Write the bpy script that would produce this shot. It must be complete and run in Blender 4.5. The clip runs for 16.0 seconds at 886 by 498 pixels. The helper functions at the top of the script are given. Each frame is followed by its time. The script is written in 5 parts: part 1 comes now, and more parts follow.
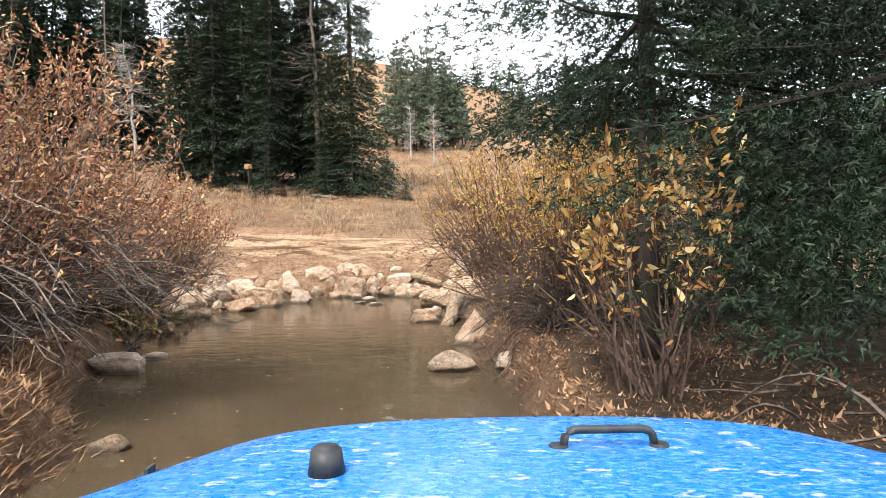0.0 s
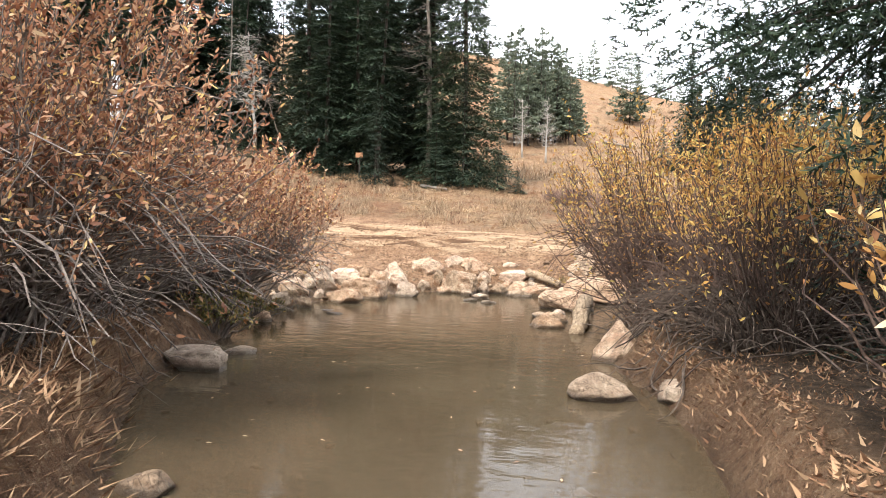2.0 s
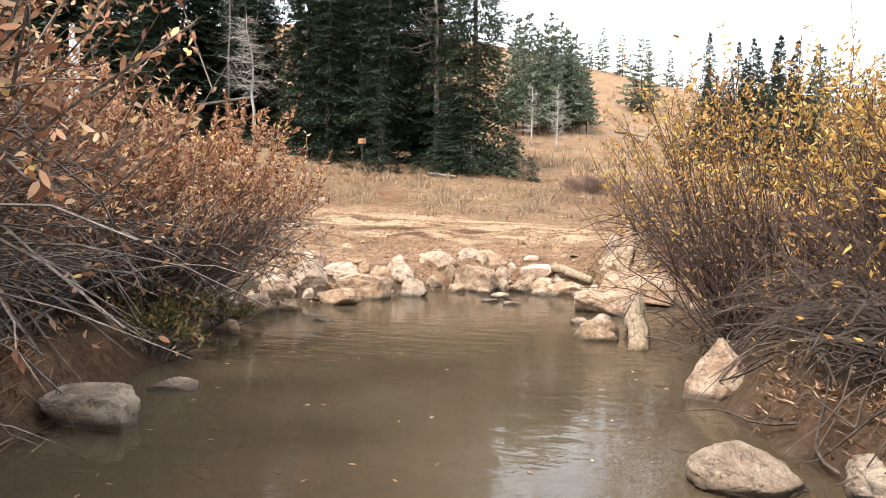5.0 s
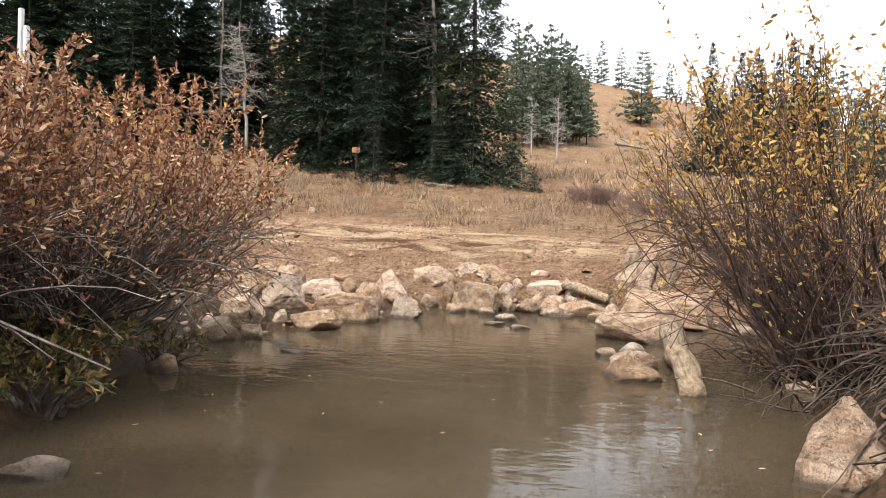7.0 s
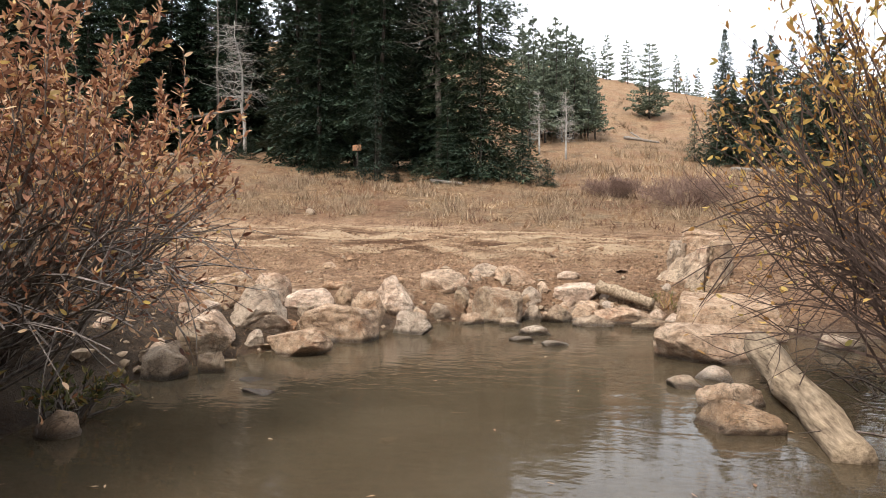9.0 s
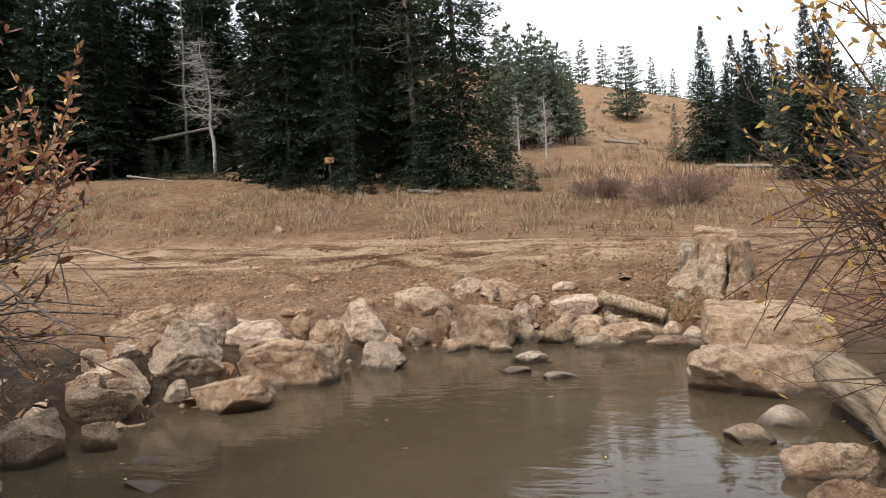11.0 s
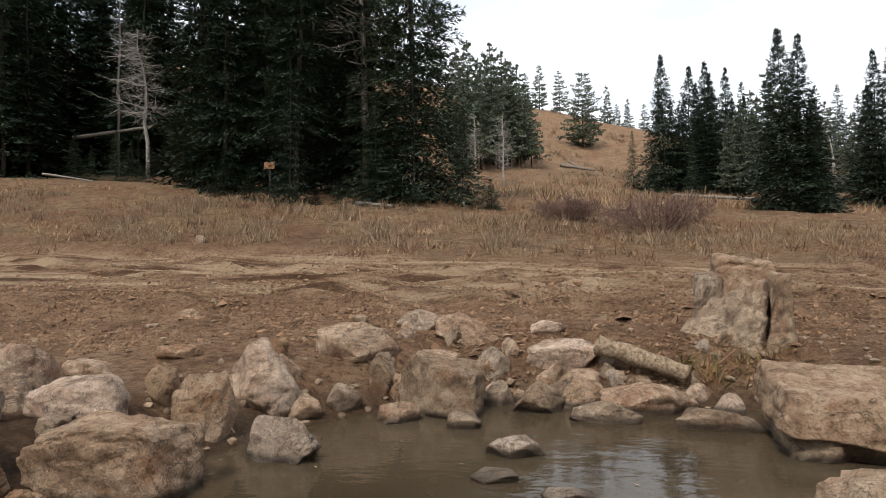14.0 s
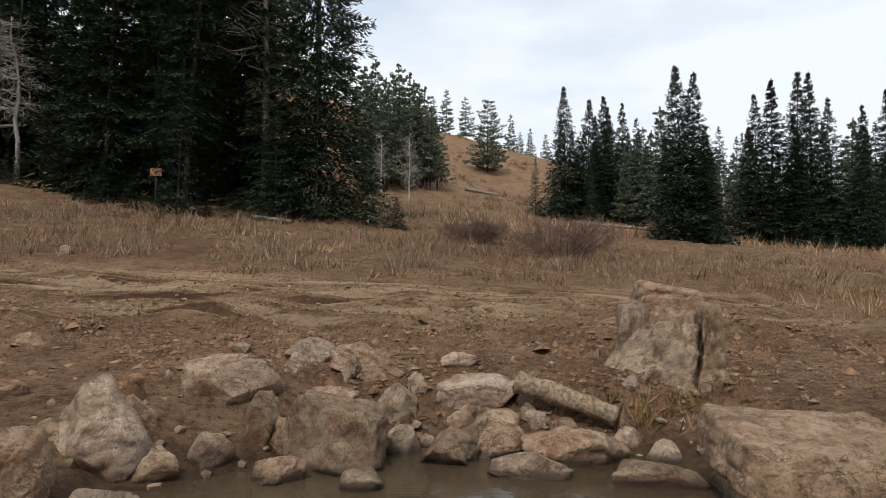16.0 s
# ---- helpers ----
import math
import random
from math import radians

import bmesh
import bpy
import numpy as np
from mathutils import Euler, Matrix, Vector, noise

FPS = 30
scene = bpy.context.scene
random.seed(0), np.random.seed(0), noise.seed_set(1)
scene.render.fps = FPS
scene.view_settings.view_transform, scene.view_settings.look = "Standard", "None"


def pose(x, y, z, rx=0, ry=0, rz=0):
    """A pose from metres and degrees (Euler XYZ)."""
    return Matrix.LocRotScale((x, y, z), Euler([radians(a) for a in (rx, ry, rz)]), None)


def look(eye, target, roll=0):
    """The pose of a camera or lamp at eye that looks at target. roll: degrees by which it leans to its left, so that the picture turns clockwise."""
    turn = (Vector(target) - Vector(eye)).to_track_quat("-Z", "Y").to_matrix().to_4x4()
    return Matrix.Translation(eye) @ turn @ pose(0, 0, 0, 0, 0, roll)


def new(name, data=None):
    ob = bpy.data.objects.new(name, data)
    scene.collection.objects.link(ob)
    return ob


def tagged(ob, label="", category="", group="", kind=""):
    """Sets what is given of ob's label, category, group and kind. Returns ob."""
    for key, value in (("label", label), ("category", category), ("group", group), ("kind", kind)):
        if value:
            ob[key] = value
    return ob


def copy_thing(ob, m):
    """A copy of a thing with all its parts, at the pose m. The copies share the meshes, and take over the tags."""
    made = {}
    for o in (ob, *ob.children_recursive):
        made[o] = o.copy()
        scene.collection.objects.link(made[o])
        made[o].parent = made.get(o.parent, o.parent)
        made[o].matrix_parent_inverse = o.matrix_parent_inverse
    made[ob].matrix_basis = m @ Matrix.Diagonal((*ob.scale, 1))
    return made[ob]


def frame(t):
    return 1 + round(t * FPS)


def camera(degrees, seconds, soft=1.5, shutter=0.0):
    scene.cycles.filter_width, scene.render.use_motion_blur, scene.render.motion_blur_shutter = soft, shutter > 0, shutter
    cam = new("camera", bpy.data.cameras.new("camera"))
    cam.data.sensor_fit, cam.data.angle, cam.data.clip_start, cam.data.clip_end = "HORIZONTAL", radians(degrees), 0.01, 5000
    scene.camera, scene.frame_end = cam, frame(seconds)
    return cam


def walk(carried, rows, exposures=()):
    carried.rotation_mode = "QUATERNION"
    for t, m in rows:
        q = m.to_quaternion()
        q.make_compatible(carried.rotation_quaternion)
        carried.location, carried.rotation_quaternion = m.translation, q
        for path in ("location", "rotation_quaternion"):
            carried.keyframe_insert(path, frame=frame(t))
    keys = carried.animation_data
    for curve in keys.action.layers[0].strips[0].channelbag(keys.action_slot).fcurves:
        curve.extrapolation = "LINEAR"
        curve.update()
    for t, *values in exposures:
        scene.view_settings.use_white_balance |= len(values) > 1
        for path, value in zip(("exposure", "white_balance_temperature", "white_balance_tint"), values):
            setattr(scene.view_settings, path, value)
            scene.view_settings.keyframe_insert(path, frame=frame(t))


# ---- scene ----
cam = camera(69.2, 16.0, soft=0.8)
PATH = [
    (0, (1.342, 0.19, 1.401), (1.153, 2.181, 1.38), -0.9),
    (0.5, (1.131, 0.594, 1.349), (0.857, 2.575, 1.321), 3.1),
    (1, (1.066, 0.987, 1.349), (0.735, 2.959, 1.335), 1.3),
    (1.5, (0.91, 1.364, 1.303), (0.505, 3.322, 1.28), 2.9),
    (2, (0.817, 1.656, 1.303), (0.311, 3.591, 1.271), 1.5),
    (2.5, (0.652, 1.975, 1.292), (0.112, 3.901, 1.29), 2.3),
    (3, (0.58, 2.411, 1.282), (-0.011, 4.319, 1.192), -0.7),
    (3.5, (0.459, 2.645, 1.273), (-0.103, 4.564, 1.222), 0.4),
    (4, (0.271, 2.994, 1.234), (-0.247, 4.925, 1.214), 2.9),
    (4.2, (0.245, 3.139, 1.24), (-0.271, 5.071, 1.177), 1.9),
    (6.3, (-0.075, 4.745, 1.215), (-0.596, 6.676, 1.201), 1.2),
    (6.5, (-0.094, 4.89, 1.228), (-0.608, 6.823, 1.222), 1.0),
    (7, (-0.275, 5.301, 1.196), (-0.793, 7.232, 1.184), 1.4),
    (7.5, (-0.325, 5.717, 1.18), (-0.87, 7.641, 1.155), -1.0),
    (8, (-0.455, 6.104, 1.191), (-1.004, 8.027, 1.177), -1.6),
    (8.5, (-0.561, 6.523, 1.204), (-1.104, 8.448, 1.214), -1.6),
    (8.7, (-0.671, 6.754, 1.164), (-1.212, 8.679, 1.153), -0.1),
    (10.8, (-1.075, 8.37, 1.175), (-1.562, 10.309, 1.238), -1.8),
    (11, (-1.092, 8.561, 1.175), (-1.586, 10.499, 1.205), -3.0),
    (11.5, (-1.127, 8.838, 1.24), (-1.576, 10.782, 1.374), -3.4),
    (12, (-1.468, 9.205, 1.163), (-1.954, 11.141, 1.285), 2.8),
    (12.5, (-1.584, 9.698, 1.159), (-2.047, 11.64, 1.272), 2.1),
    (13, (-1.522, 10.111, 1.236), (-1.956, 12.062, 1.308), -1.4),
    (13.5, (-1.662, 10.51, 1.224), (-2.024, 12.475, 1.318), 1.1),
    (14, (-1.64, 10.975, 1.249), (-1.982, 12.943, 1.336), -0.8),
    (14.5, (-1.755, 11.068, 1.263), (-2.057, 13.041, 1.39), 1.8),
    (15, (-1.771, 11.188, 1.288), (-2.031, 13.165, 1.449), 2.9),
    (15.5, (-1.864, 11.477, 1.28), (-2.025, 13.462, 1.458), 4.2),
    (16, (-1.78, 11.912, 1.279), (-1.822, 13.906, 1.431), 0.4),
]
EXPOSURES = [(0, 1.72), (4.2, 1.85), (7, 1.42), (8.7, 1.24), (11, 0.88), (12.5, 0.52), (14.5, 0.28), (16, 0.02)]
walk(cam, [(t, look(eye, target, roll)) for t, eye, target, roll in PATH], EXPOSURES)

# ---- sky and light: high thin cloud ----
sky = bpy.data.worlds.new("sky")
scene.world = sky
sky.use_nodes = True
_n, _l = sky.node_tree.nodes, sky.node_tree.links
_bg = _n["Background"]
_tex = _n.new("ShaderNodeTexSky")
_tex.sky_type, _tex.sun_disc = "NISHITA", False
_tex.sun_elevation, _tex.sun_rotation = radians(42), radians(150)
_co = _n.new("ShaderNodeTexCoord")
_map = _n.new("ShaderNodeMapping")
_map.inputs["Scale"].default_value = (1.0, 1.0, 3.2)
_cl = _n.new("ShaderNodeTexNoise")
_cl.inputs["Scale"].default_value, _cl.inputs["Detail"].default_value = 1.6, 7
_rp = _n.new("ShaderNodeValToRGB")
_rp.color_ramp.elements[0].position, _rp.color_ramp.elements[1].position = 0.36, 0.56
_rp.color_ramp.elements[0].color, _rp.color_ramp.elements[1].color = (0.45, 0.45, 0.45, 1), (1, 1, 1, 1)
_mx = _n.new("ShaderNodeMix")
_mx.data_type = "RGBA"
_mx.inputs["B"].default_value = (8.1, 8.6, 9.1, 1)
_l.new(_co.outputs["Generated"], _map.inputs["Vector"])
_l.new(_map.outputs["Vector"], _cl.inputs["Vector"])
_l.new(_cl.outputs["Fac"], _rp.inputs["Fac"])
_l.new(_rp.outputs["Color"], _mx.inputs["Factor"])
_hs = _n.new("ShaderNodeHueSaturation")
_hs.inputs["Value"].default_value = 1.7
_l.new(_tex.outputs["Color"], _hs.inputs["Color"])
_l.new(_hs.outputs["Color"], _mx.inputs["A"])
_l.new(_mx.outputs["Result"], _bg.inputs["Color"])
_bg.inputs["Strength"].default_value = 0.112

sun = new("sun", bpy.data.lights.new("sun", "SUN"))
sun.data.energy, sun.data.angle, sun.data.color = 2.2, radians(9), (1.0, 0.95, 0.89)
sun.matrix_world = look((0, 0, 30), (6, 17, 7))


# ---- materials ----
class Mat:
    """A small builder for node materials."""

    def __init__(self, name, rough=0.8, spec=0.3):
        self.m = bpy.data.materials.new(name)
        self.m.use_nodes = True
        self.n, self.l = self.m.node_tree.nodes, self.m.node_tree.links
        self.b = self.n["Principled BSDF"]
        self.b.inputs["Roughness"].default_value = rough
        self.b.inputs["Specular IOR Level"].default_value = spec
        self.geo = self.n.new("ShaderNodeNewGeometry")
        self.co = self.n.new("ShaderNodeTexCoord")

    def noise(self, scale, detail=4, rough=0.6, world=True, stretch=(1, 1, 1), warp=0.0):
        t = self.n.new("ShaderNodeTexNoise")
        t.inputs["Scale"].default_value, t.inputs["Detail"].default_value, t.inputs["Roughness"].default_value = scale, detail, rough
        t.inputs["Distortion"].default_value = warp
        p = self.n.new("ShaderNodeMapping")
        p.inputs["Scale"].default_value = stretch
        self.l.new(self.geo.outputs["Position"] if world else self.co.outputs["Object"], p.inputs["Vector"])
        self.l.new(p.outputs["Vector"], t.inputs["Vector"])
        return t.outputs["Fac"]

    def ramp(self, fac, *stops):
        r = self.n.new("ShaderNodeValToRGB")
        e = r.color_ramp.elements
        while len(e) < len(stops):
            e.new(0.5)
        for k, (pos, col) in enumerate(stops):
            e[k].position = pos
            e[k].color = (*col, 1) if not isinstance(col, (int, float)) else (col, col, col, 1)
        self.l.new(fac, r.inputs["Fac"])
        return r.outputs["Color"]

    def mix(self, fac, a, b, mode="MIX"):
        x = self.n.new("ShaderNodeMix")
        x.data_type, x.blend_type = "RGBA", mode
        for key, v in (("Factor", fac), ("A", a), ("B", b)):
            if isinstance(v, (int, float)):
                x.inputs[key].default_value = v
            elif isinstance(v, tuple):
                x.inputs[key].default_value = (*v, 1)
            else:
                self.l.new(v, x.inputs[key])
        return x.outputs["Result"]

    def maths(self, op, a, b=0.0):
        x = self.n.new("ShaderNodeMath")
        x.operation = op
        for k, v in enumerate((a, b)):
            if isinstance(v, (int, float)):
                x.inputs[k].default_value = v
            else:
                self.l.new(v, x.inputs[k])
        return x.outputs[0]

    def height(self):
        s = self.n.new("ShaderNodeSeparateXYZ")
        self.l.new(self.geo.outputs["Position"], s.inputs[0])
        return s.outputs["Z"]

    def span(self, v, a, b, lo=0.0, hi=1.0):
        x = self.n.new("ShaderNodeMapRange")
        x.inputs["From Min"].default_value, x.inputs["From Max"].default_value = a, b
        x.inputs["To Min"].default_value, x.inputs["To Max"].default_value = lo, hi
        self.l.new(v, x.inputs["Value"])
        return x.outputs["Result"]

    def attr(self, name):
        a = self.n.new("ShaderNodeAttribute")
        a.attribute_name = name
        return a.outputs["Fac"]

    def one(self):
        return self.n.new("ShaderNodeObjectInfo").outputs["Random"]

    def island(self):
        return self.geo.outputs["Random Per Island"]

    def hsv(self, col, value, sat=1.0, hue=0.5):
        h = self.n.new("ShaderNodeHueSaturation")
        for key, v in (("Value", value), ("Saturation", sat), ("Hue", hue)):
            if isinstance(v, (int, float)):
                h.inputs[key].default_value = v
            else:
                self.l.new(v, h.inputs[key])
        self.l.new(col, h.inputs["Color"])
        return h.outputs["Color"]

    def bump(self, fac, strength=0.5, dist=0.02, after=None):
        b = self.n.new("ShaderNodeBump")
        b.inputs["Strength"].default_value, b.inputs["Distance"].default_value = strength, dist
        self.l.new(fac, b.inputs["Height"])
        if after is not None:
            self.l.new(after, b.inputs["Normal"])
        return b.outputs["Normal"]

    def done(self, col=None, rough=None, normal=None):
        for key, v in (("Base Color", col), ("Roughness", rough), ("Normal", normal)):
            if isinstance(v, tuple):
                self.b.inputs[key].default_value = (*v, 1)
            elif v is not None:
                self.l.new(v, self.b.inputs[key])
        return self.m


def m_ground():
    k = Mat("dirt_and_grass", 0.95, 0.15)
    dirt = k.ramp(k.noise(1.3, 10, 0.75), (0.34, (0.135, 0.068, 0.038)), (0.50, (0.295, 0.168, 0.096)), (0.66, (0.450, 0.290, 0.178)))
    track = k.ramp(k.noise(2.2, 7, 0.7, stretch=(0.07, 0.85, 1.0), warp=0.35), (0.46, 0.0), (0.55, 1.0))
    dirt = k.mix(k.maths("MULTIPLY", k.maths("MULTIPLY", track, k.attr("road")), 0.5), dirt, (0.380, 0.248, 0.146))
    worn = k.maths("MULTIPLY", k.attr("track"), k.ramp(k.noise(1.5, 6, 0.7), (0.35, 0.25), (0.6, 1.0)))
    dirt = k.mix(k.maths("MULTIPLY", worn, 0.35), dirt, (0.480, 0.330, 0.202))

    gravel = k.noise(30, 5, 0.8)
    dirt = k.mix(k.ramp(gravel, (0.56, 0.0), (0.63, 0.7)), dirt, (0.44, 0.320, 0.210))
    clump = k.noise(9, 7, 0.78, stretch=(0.55, 1.3, 1.0))
    dirt = k.mix(k.ramp(clump, (0.36, 0.8), (0.47, 0.0)), dirt, (0.085, 0.046, 0.027))
    crumb = k.noise(13, 6, 0.82)
    dirt = k.mix(k.ramp(crumb, (0.39, 0.8), (0.47, 0.0)), dirt, (0.090, 0.047, 0.026))
    dirt = k.mix(k.ramp(crumb, (0.56, 0.0), (0.64, 0.65)), dirt, (0.500, 0.345, 0.212))
    along = k.n.new("ShaderNodeCombineXYZ")
    k.l.new(k.attr("across"), along.inputs[0])
    k.l.new(k.attr("along"), along.inputs[1])
    tex = k.n.new("ShaderNodeTexNoise")
    tex.inputs["Scale"].default_value, tex.inputs["Detail"].default_value, tex.inputs["Roughness"].default_value = 3.6, 4, 0.65
    k.l.new(along.outputs[0], tex.inputs["Vector"])
    lines = tex.outputs["Fac"]
    broken = k.ramp(k.noise(0.8, 5, 0.7), (0.36, 0.4), (0.52, 1.0))
    on_road = k.maths("MULTIPLY", k.attr("road"), broken)
    dirt = k.mix(k.maths("MULTIPLY", k.ramp(lines, (0.41, 0.85), (0.47, 0.0)), on_road), dirt, (0.085, 0.040, 0.020))
    dirt = k.mix(k.maths("MULTIPLY", k.ramp(lines, (0.51, 0.0), (0.60, 0.7)), on_road), dirt, (0.580, 0.420, 0.270))
    straw = k.ramp(k.noise(4.2, 9, 0.82), (0.34, (0.095, 0.050, 0.028)), (0.5, (0.255, 0.155, 0.085)), (0.66, (0.430, 0.300, 0.175)))
    sage = k.ramp(k.noise(0.55, 6, 0.7), (0.50, 0.0), (0.70, 0.6))
    straw = k.mix(sage, straw, (0.210, 0.170, 0.112))
    rust = k.ramp(k.noise(0.33, 5, 0.65), (0.44, 0.0), (0.66, 0.7))
    straw = k.mix(rust, straw, (0.190, 0.092, 0.052))
    straw = k.mix(k.ramp(k.noise(1.1, 8, 0.8, stretch=(0.6, 2.0, 1.0)), (0.36, 0.75), (0.48, 0.0)), straw, (0.085, 0.055, 0.032))
    col = k.mix(k.attr("grass"), dirt, straw)
    # leaf litter, its browns deepened to hold the shade beneath the bank shrubs
    litter = k.ramp(k.noise(9, 6, 0.8), (0.32, (0.024, 0.017, 0.011)), (0.55, (0.085, 0.055, 0.034)), (0.74, (0.24, 0.155, 0.092)))
    col = k.mix(k.attr("litter"), col, litter)
    wet = k.ramp(k.span(k.height(), 0.25, 0.02), (0.0, 0.0), (1.0, 1.0))
    col = k.mix(k.maths("MULTIPLY", wet, 0.62), col, (0.060, 0.040, 0.024))
    rough = k.ramp(wet, (0.0, 0.95), (1.0, 0.5))
    n = k.bump(clump, 1.0, 0.14)
    n = k.bump(crumb, 1.0, 0.07, n)
    n = k.bump(gravel, 1.0, 0.04, n)
    return k.done(col, rough, n)


def m_rock(name, lo, mid, hi, lichen=0.3):
    k = Mat(name, 0.85, 0.25)
    shade = k.one()
    col = k.ramp(k.noise(3.2, 9, 0.68, warp=0.4), (0.28, lo), (0.50, mid), (0.74, hi))
    band = k.ramp(k.noise(4.5, 7, 0.7, stretch=(0.8, 0.8, 2.0), warp=2.0), (0.36, 1.0), (0.46, 0.0))
    col = k.mix(k.maths("MULTIPLY", band, 0.5), col, tuple(c * 0.45 for c in lo))
    spot = k.ramp(k.noise(15, 5, 0.75), (0.60, 0.0), (0.70, lichen))
    col = k.mix(spot, col, (0.45, 0.33, 0.16))
    dark = k.ramp(k.noise(1.7, 5, 0.7), (0.28, 0.6), (0.42, 0.0))
    col = k.mix(dark, col, (0.13, 0.100, 0.075))
    stain = k.ramp(k.noise(2.3, 6, 0.72, warp=0.8), (0.52, 0.0), (0.66, 0.65))
    col = k.mix(stain, col, (lo[0] * 1.15, lo[1] * 0.92, lo[2] * 0.85))
    mottle = k.noise(8, 6, 0.7, warp=0.5)
    col = k.mix(k.ramp(mottle, (0.36, 0.6), (0.47, 0.0)), col, tuple(c * 0.5 for c in lo))
    col = k.mix(k.ramp(mottle, (0.53, 0.0), (0.64, 0.6)), col, tuple(min(1, c * 1.12) for c in hi))
    fissure = k.maths("ABSOLUTE", k.maths("SUBTRACT", k.noise(2.4, 5, 0.6, warp=1.2), 0.5))
    split_line = k.ramp(fissure, (0.0, 0.7), (0.011, 0.0))
    col = k.mix(split_line, col, tuple(c * 0.28 for c in lo))
    pit = k.noise(26, 6, 0.8)
    col = k.mix(k.ramp(pit, (0.36, 0.5), (0.45, 0.0)), col, tuple(c * 0.5 for c in lo))
    col = k.mix(k.ramp(pit, (0.56, 0.0), (0.66, 0.3)), col, tuple(min(1, c * 1.1) for c in hi))
    speck = k.ramp(k.noise(70, 2, 0.6), (0.36, 0.45), (0.45, 0.0))
    col = k.mix(speck, col, (0.13, 0.105, 0.085))
    col = k.hsv(col, k.span(shade, 0, 1, 0.80, 1.25), k.span(shade, 0, 1, 1.3, 0.95))
    wet = k.maths("MULTIPLY", k.span(k.height(), 0.075, 0.03), 0.75)
    col = k.mix(wet, col, (0.055, 0.040, 0.028))
    n = k.bump(k.noise(8, 9, 0.75), 1.0, 0.12)
    n = k.bump(band, 0.6, 0.05, n)
    n = k.bump(k.maths("SUBTRACT", 1.0, split_line), 0.7, 0.03, n)
    n = k.bump(k.noise(22, 6, 0.75), 0.9, 0.03, n)
    n = k.bump(k.noise(60, 4, 0.7), 0.7, 0.012, n)
    return k.done(col, k.ramp(wet, (0.0, 0.88), (0.7, 0.35)), n)


def m_water():
    k = Mat("muddy_water", 0.035, 0.5)
    k.b.inputs["IOR"].default_value = 1.33
    col = k.ramp(k.noise(0.5, 4, 0.6), (0.32, (0.070, 0.050, 0.030)), (0.68, (0.112, 0.084, 0.052)))
    wave = k.noise(2.6, 3, 0.5, stretch=(1.0, 1.7, 1.0), warp=0.5)
    n = k.bump(wave, 0.10, 0.05)
    n = k.bump(k.noise(11, 2, 0.5, stretch=(0.7, 2.0, 1.0)), 0.10, 0.012, n)
    m = k.done(col, None, n)
    clear = k.n.new("ShaderNodeBsdfTransparent")
    clear.inputs["Color"].default_value = (0.55, 0.42, 0.28, 1)
    both = k.n.new("ShaderNodeMixShader")
    both.inputs[0].default_value = 0.30
    k.l.new(k.b.outputs[0], both.inputs[1])
    k.l.new(clear.outputs[0], both.inputs[2])
    k.l.new(both.outputs[0], k.n["Material Output"].inputs["Surface"])
    return m


def m_leaf(name, *stops, through_light=0.25, rough=0.6, patch=None, vary=None):
    """Leaves, each of its own tone; vary: the least and most brightness of single plants."""
    k = Mat(name, rough, 0.25)
    col = k.ramp(k.island(), *stops)
    if vary:
        col = k.hsv(col, k.span(k.one(), 0, 1, *vary))
    col = k.mix(k.ramp(k.noise(0.9, 3), (0.35, 0.35), (0.65, 0.0)), col, tuple(c * 0.45 for c in stops[0][1]))
    if patch:
        col = k.mix(k.ramp(k.noise(0.45, 4, 0.65), (0.46, 0.0), (0.60, 0.65)), col, patch)
    m = k.done(col)
    t = k.n.new("ShaderNodeBsdfTranslucent")
    k.l.new(col, t.inputs["Color"])
    both = k.n.new("ShaderNodeMixShader")
    both.inputs[0].default_value = through_light
    k.l.new(k.b.outputs[0], both.inputs[1])
    k.l.new(t.outputs[0], both.inputs[2])
    k.l.new(both.outputs[0], k.n["Material Output"].inputs["Surface"])
    return m


def m_bark(name, lo, hi, scale=18, stretch=(1, 1, 0.25)):
    k = Mat(name, 0.9, 0.15)
    f = k.noise(scale, 6, 0.7, stretch=stretch)
    col = k.ramp(f, (0.32, lo), (0.68, hi))
    col = k.hsv(col, k.span(k.island(), 0, 1, 0.6, 1.15))
    return k.done(col, None, k.bump(f, 0.7, 0.02))


def m_plain(name, col, rough=0.5, spec=0.4, metal=0.0):
    k = Mat(name, rough, spec)
    k.b.inputs["Metallic"].default_value = metal
    f = k.noise(30, 5, 0.7)
    return k.done(k.mix(k.ramp(f, (0.4, 0.0), (0.7, 0.35)), col, tuple(min(1, c * 0.7 + 0.05) for c in col)), None, k.bump(f, 0.15, 0.004))


GROUND = m_ground()
TAN_ROCK = m_rock("tan_rock", (0.325, 0.208, 0.138), (0.555, 0.392, 0.280), (0.705, 0.550, 0.418))
GREY_ROCK = m_rock("grey_rock", (0.255, 0.180, 0.130), (0.450, 0.338, 0.250), (0.620, 0.500, 0.385), 0.2)
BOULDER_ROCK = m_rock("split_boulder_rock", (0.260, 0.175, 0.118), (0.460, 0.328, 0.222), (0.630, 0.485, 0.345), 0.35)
WATER = m_water()
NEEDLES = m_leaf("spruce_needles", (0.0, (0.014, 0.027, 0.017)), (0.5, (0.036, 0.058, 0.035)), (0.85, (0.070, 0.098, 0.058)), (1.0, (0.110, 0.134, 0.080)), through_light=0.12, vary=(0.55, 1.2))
# lighter copy of the spruce needles: the corner tree's sunlight is in the colour
LIT_EDGE_NEEDLES = m_leaf("sunlit_spruce_needles", (0.0, (0.026, 0.042, 0.025)), (0.5, (0.060, 0.085, 0.050)), (0.85, (0.105, 0.132, 0.075)), (1.0, (0.150, 0.172, 0.100)), through_light=0.15)
